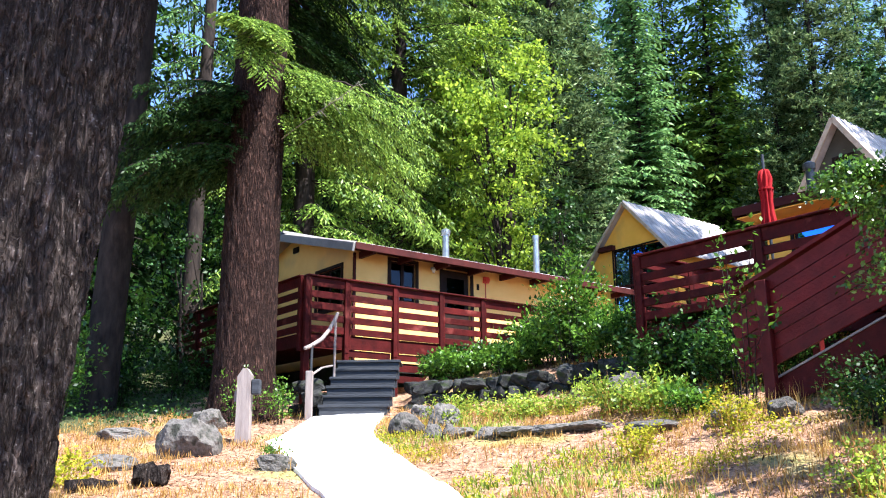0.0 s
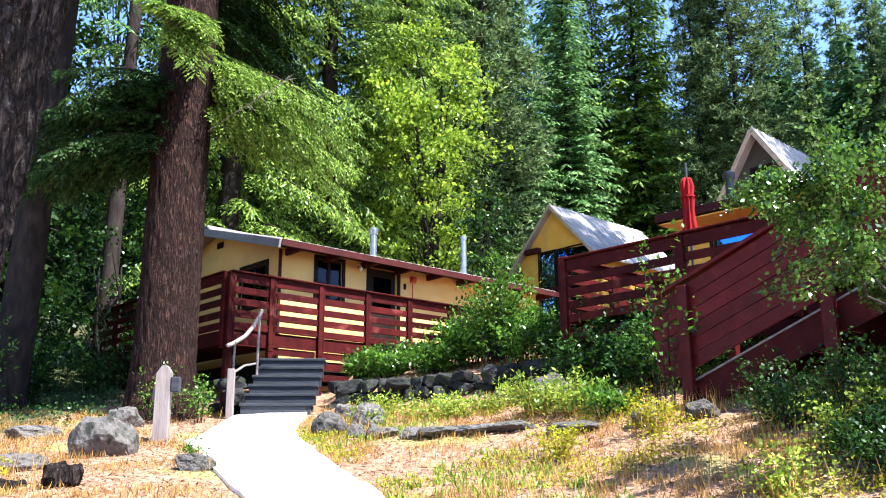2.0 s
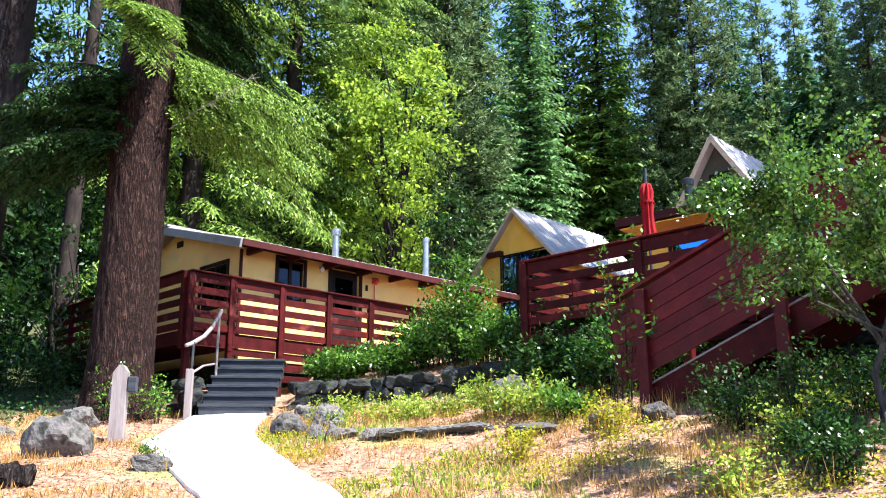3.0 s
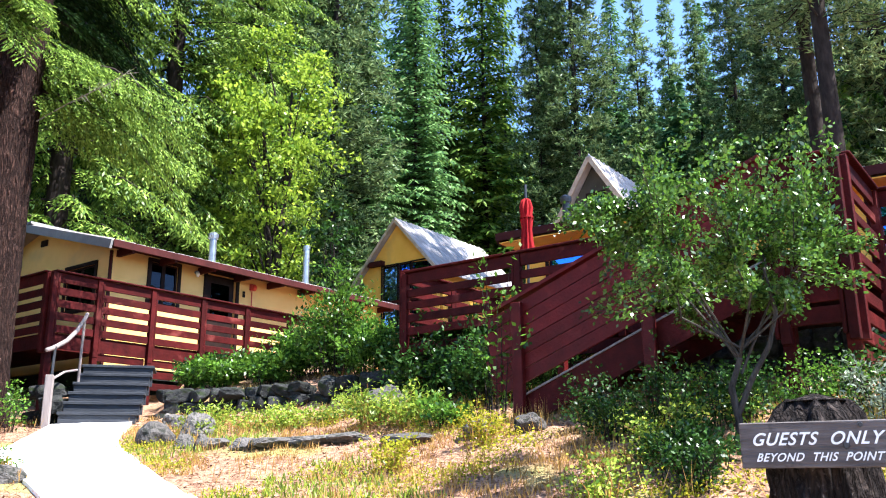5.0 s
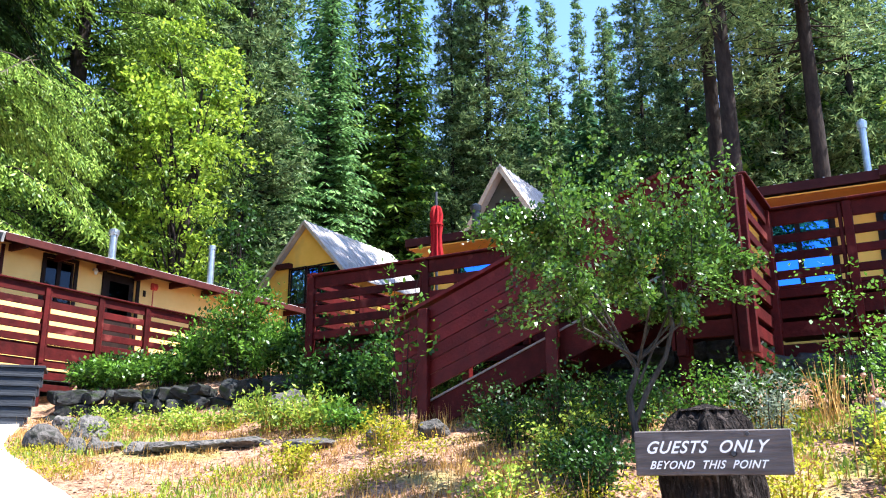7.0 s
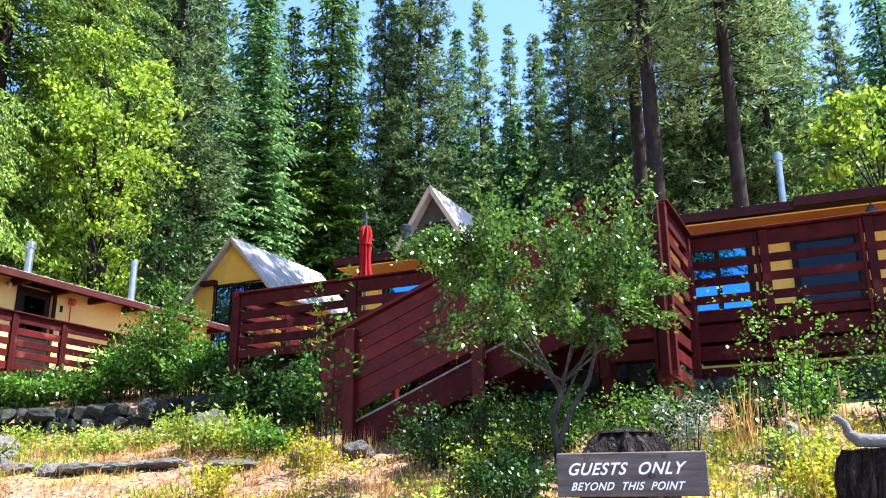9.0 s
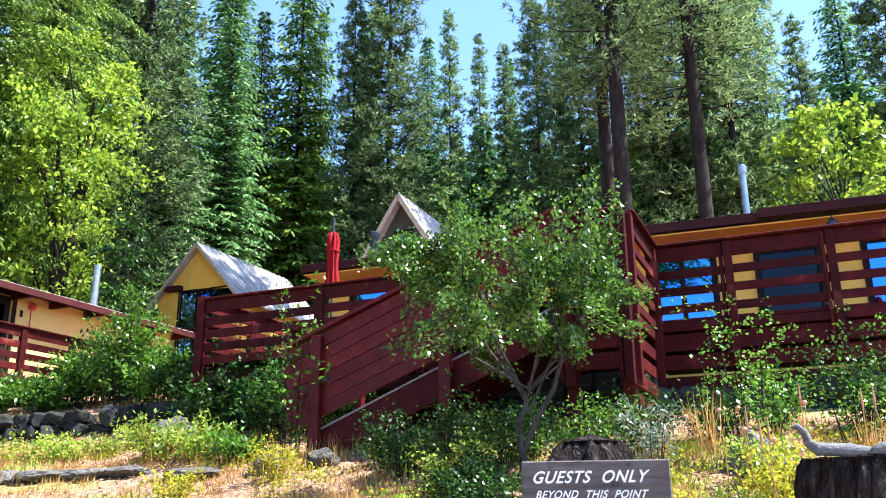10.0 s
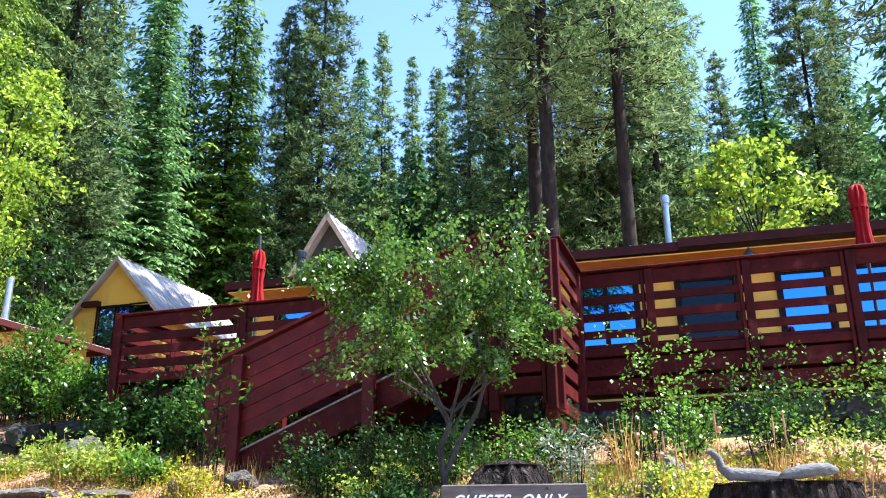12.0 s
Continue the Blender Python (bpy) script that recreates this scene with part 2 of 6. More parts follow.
def part(name, bm, material, parent, label="", smooth=False):
    me = bpy.data.meshes.new(name)
    if parent is not None:
        bm.transform(BASE[parent.name])
    bm.to_mesh(me)
    bm.free()
    me.materials.append(material)
    if smooth:
        me.polygons.foreach_set("use_smooth", [True] * len(me.polygons))
    ob = new(name, me)
    if parent is not None:
        ob.parent = parent
        BASE[ob.name] = BASE[parent.name]
    if label:
        ob["label"] = label
    return ob


def box(bm, x0, x1, y0, y1, z0, z1, bevel=0.0):
    r = bmesh.ops.create_cube(bm, size=1.0)
    bmesh.ops.scale(bm, vec=(abs(x1 - x0), abs(y1 - y0), abs(z1 - z0)), verts=r["verts"])
    bmesh.ops.translate(bm, vec=((x0 + x1) / 2, (y0 + y1) / 2, (z0 + z1) / 2), verts=r["verts"])
    if bevel:
        es = list({e for v in r["verts"] for e in v.link_edges})
        bmesh.ops.bevel(bm, geom=es, offset=bevel, segments=1, affect="EDGES")
    return bm


def boxed(*args):
    return box(bmesh.new(), *args)


def beam(bm, p, q, w, h, up=(0, 0, 1)):
    """A bar from p to q, w across and h high."""
    p, q, up = Vector(p), Vector(q), Vector(up)
    d = (q - p).normalized()
    s = d.cross(up).normalized() * (w / 2)
    u = s.cross(d).normalized() * (h / 2)
    vs = [bm.verts.new(c + i * s + j * u) for c in (p, q) for i, j in ((-1, -1), (1, -1), (1, 1), (-1, 1))]
    for f in ((0, 1, 2, 3), (7, 6, 5, 4), (0, 4, 5, 1), (1, 5, 6, 2), (2, 6, 7, 3), (3, 7, 4, 0)):
        bm.faces.new([vs[i] for i in f])
    bmesh.ops.recalc_face_normals(bm, faces=bm.faces)
    return bm


def tube(bm, pts, radii, sides=10, cap=True):
    """A round bar along points, with a radius for each."""
    pts = [Vector(p) for p in pts]
    rings = []
    for i, p in enumerate(pts):
        d = (pts[min(i + 1, len(pts) - 1)] - pts[max(i - 1, 0)]).normalized()
        s = d.cross(Vector((0.31, 0.95, 0.05))).normalized()
        u = s.cross(d)
        rings.append([bm.verts.new(p + radii[i] * (math.cos(a) * s + math.sin(a) * u)) for a in (2 * math.pi * k / sides for k in range(sides))])
    for a, b in zip(rings, rings[1:]):
        for k in range(sides):
            bm.faces.new((a[k], a[(k + 1) % sides], b[(k + 1) % sides], b[k]))
    if cap:
        bm.faces.new(rings[-1])
        bm.faces.new(rings[0][::-1])
    return bm


def wall(bm, axis, at, thick, s0, s1, z0, top, holes=()):
    """An upright wall along axis 'a' or 'b' with openings (s0, s1, z0, z1); top(s) gives its upper edge."""
    ss = sorted({s0, s1, *[h[i] for h in holes for i in (0, 1)]})
    zs = sorted({z0, *[h[i] for h in holes for i in (2, 3)]})

    def solid(i, j):
        if not (0 <= i < len(ss) - 1 and 0 <= j < len(zs)):
            return False
        sm = (ss[i] + ss[i + 1]) / 2
        zm = (zs[j] + zs[j + 1]) / 2 if j < len(zs) - 1 else zs[-1] + 0.001
        return not any(h[0] < sm < h[1] and h[2] < zm < h[3] for h in holes)

    def point(s, z, d):
        return (s, at + d, z) if axis == "a" else (at + d, s, z)

    def zz(j, s):
        return min(zs[j], top(s)) if j < len(zs) else top(s)

    def face(ps):
        bm.faces.new([bm.verts.new(p) for p in ps])

    for i in range(len(ss) - 1):
        for j in range(len(zs)):
            if not solid(i, j):
                continue
            a, b = ss[i], ss[i + 1]
            for d in (0, thick):
                face([point(a, zz(j, a), d), point(b, zz(j, b), d), point(b, zz(j + 1, b), d), point(a, zz(j + 1, a), d)])
            for s, k in ((a, i - 1), (b, i + 1)):
                if not solid(k, j):
                    face([point(s, zz(j, s), 0), point(s, zz(j, s), thick), point(s, zz(j + 1, s), thick), point(s, zz(j + 1, s), 0)])
            for jj, k in ((j, j - 1), (j + 1, j + 1)):
                if not solid(i, k):
                    face([point(a, zz(jj, a), 0), point(b, zz(jj, b), 0), point(b, zz(jj, b), thick), point(a, zz(jj, a), thick)])
    bmesh.ops.remove_doubles(bm, verts=bm.verts, dist=0.0005)
    bmesh.ops.recalc_face_normals(bm, faces=bm.faces)
    return bm


def window(house, axis, at, out, s0, s1, z0, z1, pane_mat, mullions=1, trim=0.09, frame_mat=None, sill=None, name="window"):
    """A window in a wall: surround, sashes, panes; out is the way to the outside (+1 or -1)."""
    fm = frame_mat or M_FRAME

    def bar(bm, a, b, c, d, o0, o1):
        lo, hi = sorted((at + out * o0, at + out * o1))
        return box(bm, a, b, lo, hi, c, d) if axis == "a" else box(bm, lo, hi, a, b, c, d)

    bm = bmesh.new()
    for r in ((s0 - trim, s0, z0 - trim, z1 + trim), (s1, s1 + trim, z0 - trim, z1 + trim), (s0, s1, z1, z1 + trim), (s0, s1, z0 - trim, z0)):
        bar(bm, *r, 0.003, 0.035)
    w = part(name, bm, fm, house)
    bm = bmesh.new()
    t = 0.04
    xs = [s0 + (s1 - s0) * k / (mullions + 1) for k in range(mullions + 2)]
    for k in range(mullions + 1):
        a, b = xs[k], xs[k + 1]
        for r in ((a, a + t, z0, z1), (b - t, b, z0, z1), (a + t, b - t, z0, z0 + t), (a + t, b - t, z1 - t, z1)):
            bar(bm, *r, -0.06, -0.015)
    part("window_frame", bm, fm, w)
    for k in range(mullions + 1):
        p = part("pane", bar(bmesh.new(), xs[k] + t, xs[k + 1] - t, z0 + t, z1 - t, -0.042, -0.036), pane_mat, w)
        p.visible_shadow = False
    if sill:
        part("window_sill", bar(bmesh.new(), s0 - trim, s1 + trim, z0 - trim - 0.05, z0 - trim, 0.0, 0.09), sill, w)
    return w


def roof_sheet(bm, a0, a1, b0, z0, b1, z1, thick=0.04, rib=0.0, pitch=0.23, swap=False):
    """A sloping sheet from the edge (b0, z0) to (b1, z1) along a, with raised seams."""
    def tr(a, b, z):
        return (b, a, z) if swap else (a, b, z)
    n = max(1, round((a1 - a0) / pitch))
    xs = []
    for k in range(n):
        x = a0 + (a1 - a0) * k / n
        xs += [(x, 0), (x + 0.02, rib), (x + 0.05, rib), (x + 0.07, 0)] if rib else [(x, 0)]
    xs.append((a1, 0))
    rows = []
    for b, z in ((b0, z0), (b1, z1)):
        rows.append([bm.verts.new(tr(x, b, z + h)) for x, h in xs])
        rows.append([bm.verts.new(tr(x, b, z - thick)) for x, h in xs])
    for k in range(len(xs) - 1):
        bm.faces.new((rows[0][k], rows[0][k + 1], rows[2][k + 1], rows[2][k]))
        bm.faces.new((rows[1][k], rows[3][k], rows[3][k + 1], rows[1][k + 1]))
        bm.faces.new((rows[0][k], rows[1][k], rows[1][k + 1], rows[0][k + 1]))
        bm.faces.new((rows[2][k], rows[2][k + 1], rows[3][k + 1], rows[3][k]))
    bm.faces.new((rows[0][0], rows[2][0], rows[3][0], rows[1][0]))
    bm.faces.new((rows[0][-1], rows[1][-1], rows[3][-1], rows[2][-1]))
    bmesh.ops.recalc_face_normals(bm, faces=bm.faces)
    return bm


# ---- ground ----
def soft(v, w=1.0):
    return w * math.log1p(math.exp(min(40.0, v / w)))


PATH_Y = (-3.0, 7.4, 8.1, 9.0, 10.1, 10.9, 11.3, 11.9, 12.8, 13.6)
PATH_LEFT = (0.75, -0.96, -1.22, -1.55, -1.93, -2.24, -2.16, -2.07, -2.02, -2.0)
PATH_RIGHT = (2.0, 0.10, -0.09, -0.36, -0.62, -0.85, -0.92, -0.95, -0.94, -0.92)


def path_mid(y):
    """The middle of the concrete path, which widens to one side below the steps."""
    return float(np.interp(y, PATH_Y, PATH_LEFT) + np.interp(y, PATH_Y, PATH_RIGHT)) / 2


def path_half(y):
    return float(np.interp(y, PATH_Y, PATH_RIGHT) - np.interp(y, PATH_Y, PATH_LEFT)) / 2


def step_up(v):
    return 1 / (1 + math.exp(-max(-30.0, min(30.0, v))))


def bank(x, y):
    """A terrace behind the low dry wall beside the steps."""
    s = 0.465 * (x + 0.6) + 0.885 * (y - 14.45)
    return 0.42 * step_up(s / 0.10) * step_up((x + 0.45) / 0.06) * step_up((3.3 - x) / 0.25)


def ground_z(x, y):
    """The height of the ground: a slope up from the camera and to the right, then the wooded hillside."""
    z = 0.17 * (soft(y + 4, 2.0) - 4)
    lat = 0.25 * soft(x - 0.8, 0.83)
    lat = lat - 0.25 * soft(x - 7.2, 0.6) + 0.12 * soft(x - 16, 2.0)
    near = 1 / (1 + math.exp(-(y + 4) / 2.0))
    z += lat * (0.35 + 0.65 * near)
    d = math.hypot(x, y)
    z += 0.17 * soft(d - 42, 4.0) / (1 + math.exp(-(y + x * 0.25 - 8) / 12.0)) / (1 + max(0.0, d - 200) / 260)
    z += 0.05 * noise.noise((x * 0.7, y * 0.7, 3.1)) + 0.02 * noise.noise((x * 2.3, y * 2.3, 7.7))
    if d < 30:
        z += bank(x, y)
        if abs(x - path_mid(y)) > path_half(y) + 0.15:
            z += 0.025 * noise.noise((x * 4.1, y * 4.1, 1.7)) + 0.012 * noise.noise((x * 9.0, y * 9.0, 5.2))
    return z


bm = bmesh.new()
radii = [0.0] + [0.6 * 1.024 ** k for k in range(165)] + [30.0 * 1.06 ** k for k in range(1, 60)]
SECT = 420
rings = [[bm.verts.new((0, 0, ground_z(0, 0)))]]
for r in radii[1:]:
    rings.append([bm.verts.new((r * math.sin(a), r * math.cos(a), ground_z(r * math.sin(a), r * math.cos(a)))) for a in (2 * math.pi * k / SECT for k in range(SECT))])
for k in range(SECT):
    bm.faces.new((rings[0][0], rings[1][(k + 1) % SECT], rings[1][k]))
for a, b in zip(rings[1:], rings[2:]):
    for k in range(SECT):
        bm.faces.new((a[k], a[(k + 1) % SECT], b[(k + 1) % SECT], b[k]))
bmesh.ops.recalc_face_normals(bm, faces=bm.faces)
ground = part("ground", bm, M_GROUND, None, smooth=True)
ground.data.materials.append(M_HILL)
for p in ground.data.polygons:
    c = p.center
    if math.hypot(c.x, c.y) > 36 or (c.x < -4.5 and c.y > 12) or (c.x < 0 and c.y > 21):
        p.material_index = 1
tagged(ground, "sunlit slope of dry grass and fallen needles", "ground", kind="structure")

bm = bmesh.new()
rows = []
for k in range(49):
    y = -3 + k * (13.55 + 3) / 48
    m, h = path_mid(y), path_half(y)
    zs = [ground_z(m + u * h, y) + 0.04 for u in (-1, -0.5, 0, 0.5, 1)]
    edge = 0.02 * noise.noise((y * 1.7, 0, 4.0))
    rows.append([bm.verts.new((m - h + edge, y, zs[0] - 0.14))] + [bm.verts.new((m + u * h + edge, y, z)) for u, z in zip((-1, -0.5, 0, 0.5, 1), zs)] + [bm.verts.new((m + h + edge, y, zs[4] - 0.14))])
for a, b in zip(rows, rows[1:]):
    for i in range(6):
        bm.faces.new((a[i], b[i], b[i + 1], a[i + 1]))
bm.faces.new(rows[-1])
bmesh.ops.recalc_face_normals(bm, faces=bm.faces)
tagged(part("path", bm, M_CONCRETE, None), "pale sunlit concrete path up to the steps", "path", kind="structure")


# ---- cabins and decks ----
def railing(parent, axis, at, out, posts, top, deck, gaps=4, board=0.12, skirt=0, cap=True, below=0.35, end_gap=0.0):
    """A board railing: posts, a cap, a top board and slats, each bay's boards being pieces of their own."""
    def bar(s0, s1, o0, o1, z0, z1, bevel=0.006):
        lo, hi = sorted((at + out * o0, at + out * o1))
        return boxed(s0, s1, lo, hi, z0, z1, bevel) if axis == "a" else boxed(lo, hi, s0, s1, z0, z1, bevel)
    rnd = random.Random(int(at * 100) + len(posts))
    for s in posts:
        p = part("post", bar(s - 0.055, s + 0.035, 0.0, 0.09, deck - below, top - 0.005), M_RED, parent)
        part("batten", bar(s + 0.045, s + 0.085, 0.01, 0.075, deck - below + 0.06, top - 0.01), M_RED, p)
    step = (top - 0.17 - deck) / gaps
    for s0, s1 in zip(posts, posts[1:]):
        lo, hi = min(s0, s1) + 0.02, max(s0, s1) - 0.04
        if cap:
            part("cap_board", bar(lo - 0.05, hi + 0.01, -0.05, 0.12, top, top + 0.03, 0.008), M_RED, parent)
        part("top_board", bar(lo, hi, 0.02, 0.055, top - 0.17, top - 0.004), M_RED, parent)
        for k in range(gaps):
            z = deck + step * k + rnd.uniform(-0.006, 0.006) + (step - board) * 0.0
            part("slat", bar(lo, hi, 0.02, 0.055, z, z + board), M_RED, parent)
        for k in range(skirt):
            z = deck - 0.02 - 0.2 * (k + 1)
            part("skirt_board", bar(lo, hi, 0.015, 0.05, z - 0.12, z + 0.04), M_RED, parent)


def deck_floor(parent, a0, a1, b0, b1, z, along="a"):
    s = 0.145
    n = int(((b1 - b0) if along == "a" else (a1 - a0)) / s)
    for k in range(n):
        if along == "a":
            part("deck_board", boxed(a0, a1, b0 + k * s, b0 + k * s + s - 0.008, z - 0.04, z), M_RED, parent)
        else:
            part("deck_board", boxed(a0 + k * s, a0 + k * s + s - 0.008, b0, b1, z - 0.04, z), M_RED, parent)


def stove_pipe(base, top, radius, cap, label, metal=None):
    mt = metal or M_GALV
    t = thing("stove_pipe", base, label, "chimney pipe", group="stove pipes")
    a, b, z = base
    part("pipe", tube(bmesh.new(), [(a, b, z), (a, b, top)], [radius, radius], 14), mt, t, smooth=False)
    part("flashing", tube(bmesh.new(), [(a, b, z - 0.02), (a, b, z + 0.06)], [radius * 2.2, radius * 1.1], 14), mt, t)
    if cap:
        part("cap", tube(bmesh.new(), [(a, b, top - 0.09), (a, b, top - 0.02), (a, b, top + 0.03), (a, b, top + 0.08)], [radius * 1.3, radius * 1.45, radius * 1.45, radius * 0.5], 14), mt, t)
    else:
        part("collar", tube(bmesh.new(), [(a, b, top - 0.1), (a, b, top)], [radius * 1.15, radius * 1.15], 14), mt, t)
    return t


# long cabin above the steps
C1_DECK = 3.92
cabin = thing("long_cabin", (13.5, 17.8, 2.6), "long yellow cabin with dark red trim and a low metal roof", "cabin")
slope1 = lambda b: 6.91 - 0.27 * abs(b - 17.85)
front_holes = [(10.42, 11.09, 5.05, 5.93), (11.86, 12.68, 3.95, 5.95)]
part("wall", wall(bmesh.new(), "a", 15.2, 0.15, 9.5, 17.5, 3.7, lambda s: slope1(15.2) - 0.05, front_holes), M_YELLOW, cabin)
part("wall", wall(bmesh.new(), "b", 9.5, 0.15, 15.35, 17.85, 3.7, lambda s: slope1(s) - 0.06, [(15.72, 16.75, 4.9, 5.78)]), M_YELLOW, cabin)
part("wall", wall(bmesh.new(), "b", 9.5, 0.15, 17.85, 20.35, 3.7, lambda s: slope1(s) - 0.06), M_YELLOW, cabin)
part("wall", wall(bmesh.new(), "b", 17.35, 0.15, 15.35, 20.35, 3.7, lambda s: slope1(15.2) - 0.05), M_YELLOW, cabin)
part("wall", wall(bmesh.new(), "a", 20.35, 0.15, 9.5, 17.5, 3.7, lambda s: slope1(20.4) - 0.05), M_YELLOW, cabin)
# Dark block added so the space under the deck looks shaded.
part("foundation", boxed(9.6, 17.4, 15.3, 20.4, 2.0, 3.7), M_DARKROCK, cabin)
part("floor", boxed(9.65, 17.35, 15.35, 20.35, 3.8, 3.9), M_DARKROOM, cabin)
# Unseen ceiling and partition, added to keep the windows dark.
part("dark_ceiling", boxed(9.66, 17.34, 15.36, 20.34, 5.98, 6.02), M_DARKROOM, cabin)
part("dark_backing_wall", boxed(9.7, 17.3, 17.0, 17.1, 3.92, 5.97), M_DARKROOM, cabin)
part("corner_trim", boxed(9.46, 9.52, 15.17, 15.21, 2.6, 5.98), M_TRIM, cabin)
roof = part("roof", roof_sheet(bmesh.new(), 9.12, 17.95, 14.62, slope1(14.62), 17.85, slope1(17.85), 0.03, 0.025), M_METALROOF, cabin)
part("roof", roof_sheet(bmesh.new(), 9.12, 17.95, 21.08, slope1(21.08), 17.85, slope1(17.85), 0.03, 0.025), M_METALROOF, cabin)
part("ridge_cap", beam(bmesh.new(), (9.08, 17.85, 6.93), (17.98, 17.85, 6.93), 0.3, 0.05), M_FASCIA, roof)
part("fascia", boxed(9.15, 17.93, 14.60, 14.64, slope1(14.62) - 0.13, slope1(14.62) + 0.008), M_TRIM, roof)
for b0, b1 in ((14.60, 17.85), (17.85, 21.1)):
    part("rake_board", beam(bmesh.new(), (9.1, b0, slope1(b0) - 0.10), (9.1, b1, slope1(b1) - 0.10), 0.05, 0.17), M_FASCIA, roof)
part("soffit", beam(bmesh.new(), (9.15, 14.9, slope1(14.9) - 0.075), (17.9, 14.9, slope1(14.9) - 0.075), 0.54, 0.02), M_TRIM, roof)
for k in range(9):
    a = 9.6 + k * 1.0
    part("rafter_tail", boxed(a, a + 0.07, 14.65, 15.19, slope1(15.1) - 0.30, slope1(15.1) - 0.16), M_TRIM, roof)
window(cabin, "a", 15.2, -1, 10.42, 11.09, 5.05, 5.93, M_GLASS, 1, 0.075)
window(cabin, "b", 9.5, -1, 15.72, 16.75, 4.9, 5.78, M_GLASS, 1, 0.075)
door = part("door", boxed(11.88, 12.66, 15.24, 15.29, 3.95, 5.93, 0.004), M_FRAME, cabin)
bm = bmesh.new()
for r in ((11.78, 11.86, 3.93, 6.03), (12.68, 12.76, 3.93, 6.03), (11.86, 12.68, 5.95, 6.03)):
    box(bm, r[0], r[1], 15.16, 15.195, r[2], r[3])
part("door_frame", bm, M_FRAME, door)
part("pane", boxed(12.02, 12.52, 15.225, 15.235, 5.0, 5.75), M_GLASS, door)
part("door_handle", tube(bmesh.new(), [(11.95, 15.18, 4.95), (11.95, 15.24, 4.95)], [0.028, 0.018], 8), M_GALV, door)
part("vent", boxed(9.46, 9.497, 17.66, 17.92, 6.48, 6.62, 0.01), M_FRAME, cabin, "dark louvred gable vent")
lampt = thing("wall_lamp", (11.55, 15.16, 5.84), "small bare bulb lamp on the yellow wall", "lamp")
part("bracket", tube(bmesh.new(), [(11.55, 15.19, 5.9), (11.55, 15.13, 5.9)], [0.04, 0.03], 8), M_GALV, lampt)
part("bulb", tube(bmesh.new(), [(11.55, 15.12, 5.92), (11.55, 15.12, 5.86), (11.55, 15.12, 5.79)], [0.02, 0.05, 0.025], 8), M_WHITE, lampt)
bell = thing("alarm_box", (13.15, 15.16, 5.78), "red fire alarm box with its conduit on the wall", "alarm")
part("box", boxed(13.07, 13.23, 15.12, 15.195, 5.75, 5.9, 0.012), M_REDBOX, bell)
part("gong", tube(bmesh.new(), [(13.15, 15.12, 5.82), (13.15, 15.09, 5.82), (13.15, 15.07, 5.82)], [0.075, 0.07, 0.03], 12), M_REDBOX, bell)
part("conduit", tube(bmesh.new(), [(13.15, 15.18, 5.75), (13.15, 15.18, 4.2)], [0.012, 0.012], 6), M_REDBOX, bell)
meter = thing("wall_switch", (12.92, 15.17, 5.62), "small dark switch plate beside the cabin door", "switch")
part("plate", boxed(12.88, 12.95, 15.175, 15.197, 5.56, 5.70, 0.004), M_FRAME, meter)
stove_pipe((12.76, 16.2, 6.46), 7.18, 0.085, True, "galvanised stove pipe with a tee cap on the cabin roof")
stove_pipe((15.86, 16.2, 6.46), 7.56, 0.085, False, "tall straight galvanised stove pipe on the cabin roof")

deck1 = thing("cabin_deck", (10.0, 14.4, 2.8), "dark red timber deck with slatted rails round the long cabin", "deck")
railing(deck1, "a", 13.58, -1, [7.47, 8.3, 9.39, 10.52, 11.62, 12.82, 14.0, 15.2, 16.4, 17.6], 4.93, C1_DECK, 4, 0.128, 0)
railing(deck1, "b", 7.47, -1, [13.68, 14.85, 16.0, 17.2, 18.4, 19.5], 4.93, C1_DECK, 4, 0.128, 0)
deck_floor(deck1, 7.5, 17.6, 13.6, 15.15, C1_DECK, "a")
deck_floor(deck1, 7.5, 9.45, 15.2, 19.5, C1_DECK, "a")
part("rim_joist", boxed(7.44, 17.6, 13.56, 13.60, C1_DECK - 0.26, C1_DECK - 0.045), M_RED, deck1)
part("rim_joist", boxed(7.44, 7.48, 13.61, 19.5, C1_DECK - 0.26, C1_DECK - 0.045), M_RED, deck1)
for k in range(3):
    for a0, a1 in ((8.36, 9.33), (9.47, 10.46), (10.6, 11.56)):
        z = C1_DECK - 0.40 - 0.21 * k
        part("skirt_board", boxed(a0, a1, 13.585, 13.615, z, z + 0.13, 0.005), M_RED, deck1)
for a in (8.3, 9.39, 10.52, 11.62):
    part("skirt_post", boxed(a - 0.05, a + 0.05, 13.50, 13.60, 2.7, C1_DECK - 0.25, 0.006), M_RED, deck1)
for a in (7.55, 12.8, 14.0, 15.2, 16.4):
    part("leg", boxed(a - 0.06, a + 0.06, 13.65, 13.77, 2.2, C1_DECK - 0.04, 0.006), M_RED, deck1)
for b in (15.5, 17.5, 19.3):
    part("leg", boxed(7.6, 7.72, b, b + 0.12, 1.9, C1_DECK - 0.04, 0.006), M_RED, deck1)

# gabled cabin further up
cabin2 = thing("gabled_cabin", (24.3, 17.98, 5.6), "yellow gabled cabin with tall windows and a pale metal roof", "cabin")
peak2 = lambda b: 10.08 - 1.10 * abs(b - 18.00)
part("wall", wall(bmesh.new(), "b", 21.95, 0.15, 18.00, 19.63, 5.0, lambda s: peak2(s) - 0.1, [(18.00, 18.72, 6.35, 8.5)]), M_ORANGE, cabin2)
part("wall", wall(bmesh.new(), "b", 21.95, 0.15, 16.38, 18.00, 5.0, lambda s: peak2(s) - 0.1, [(16.60, 18.00, 6.35, 8.5)]), M_ORANGE, cabin2)
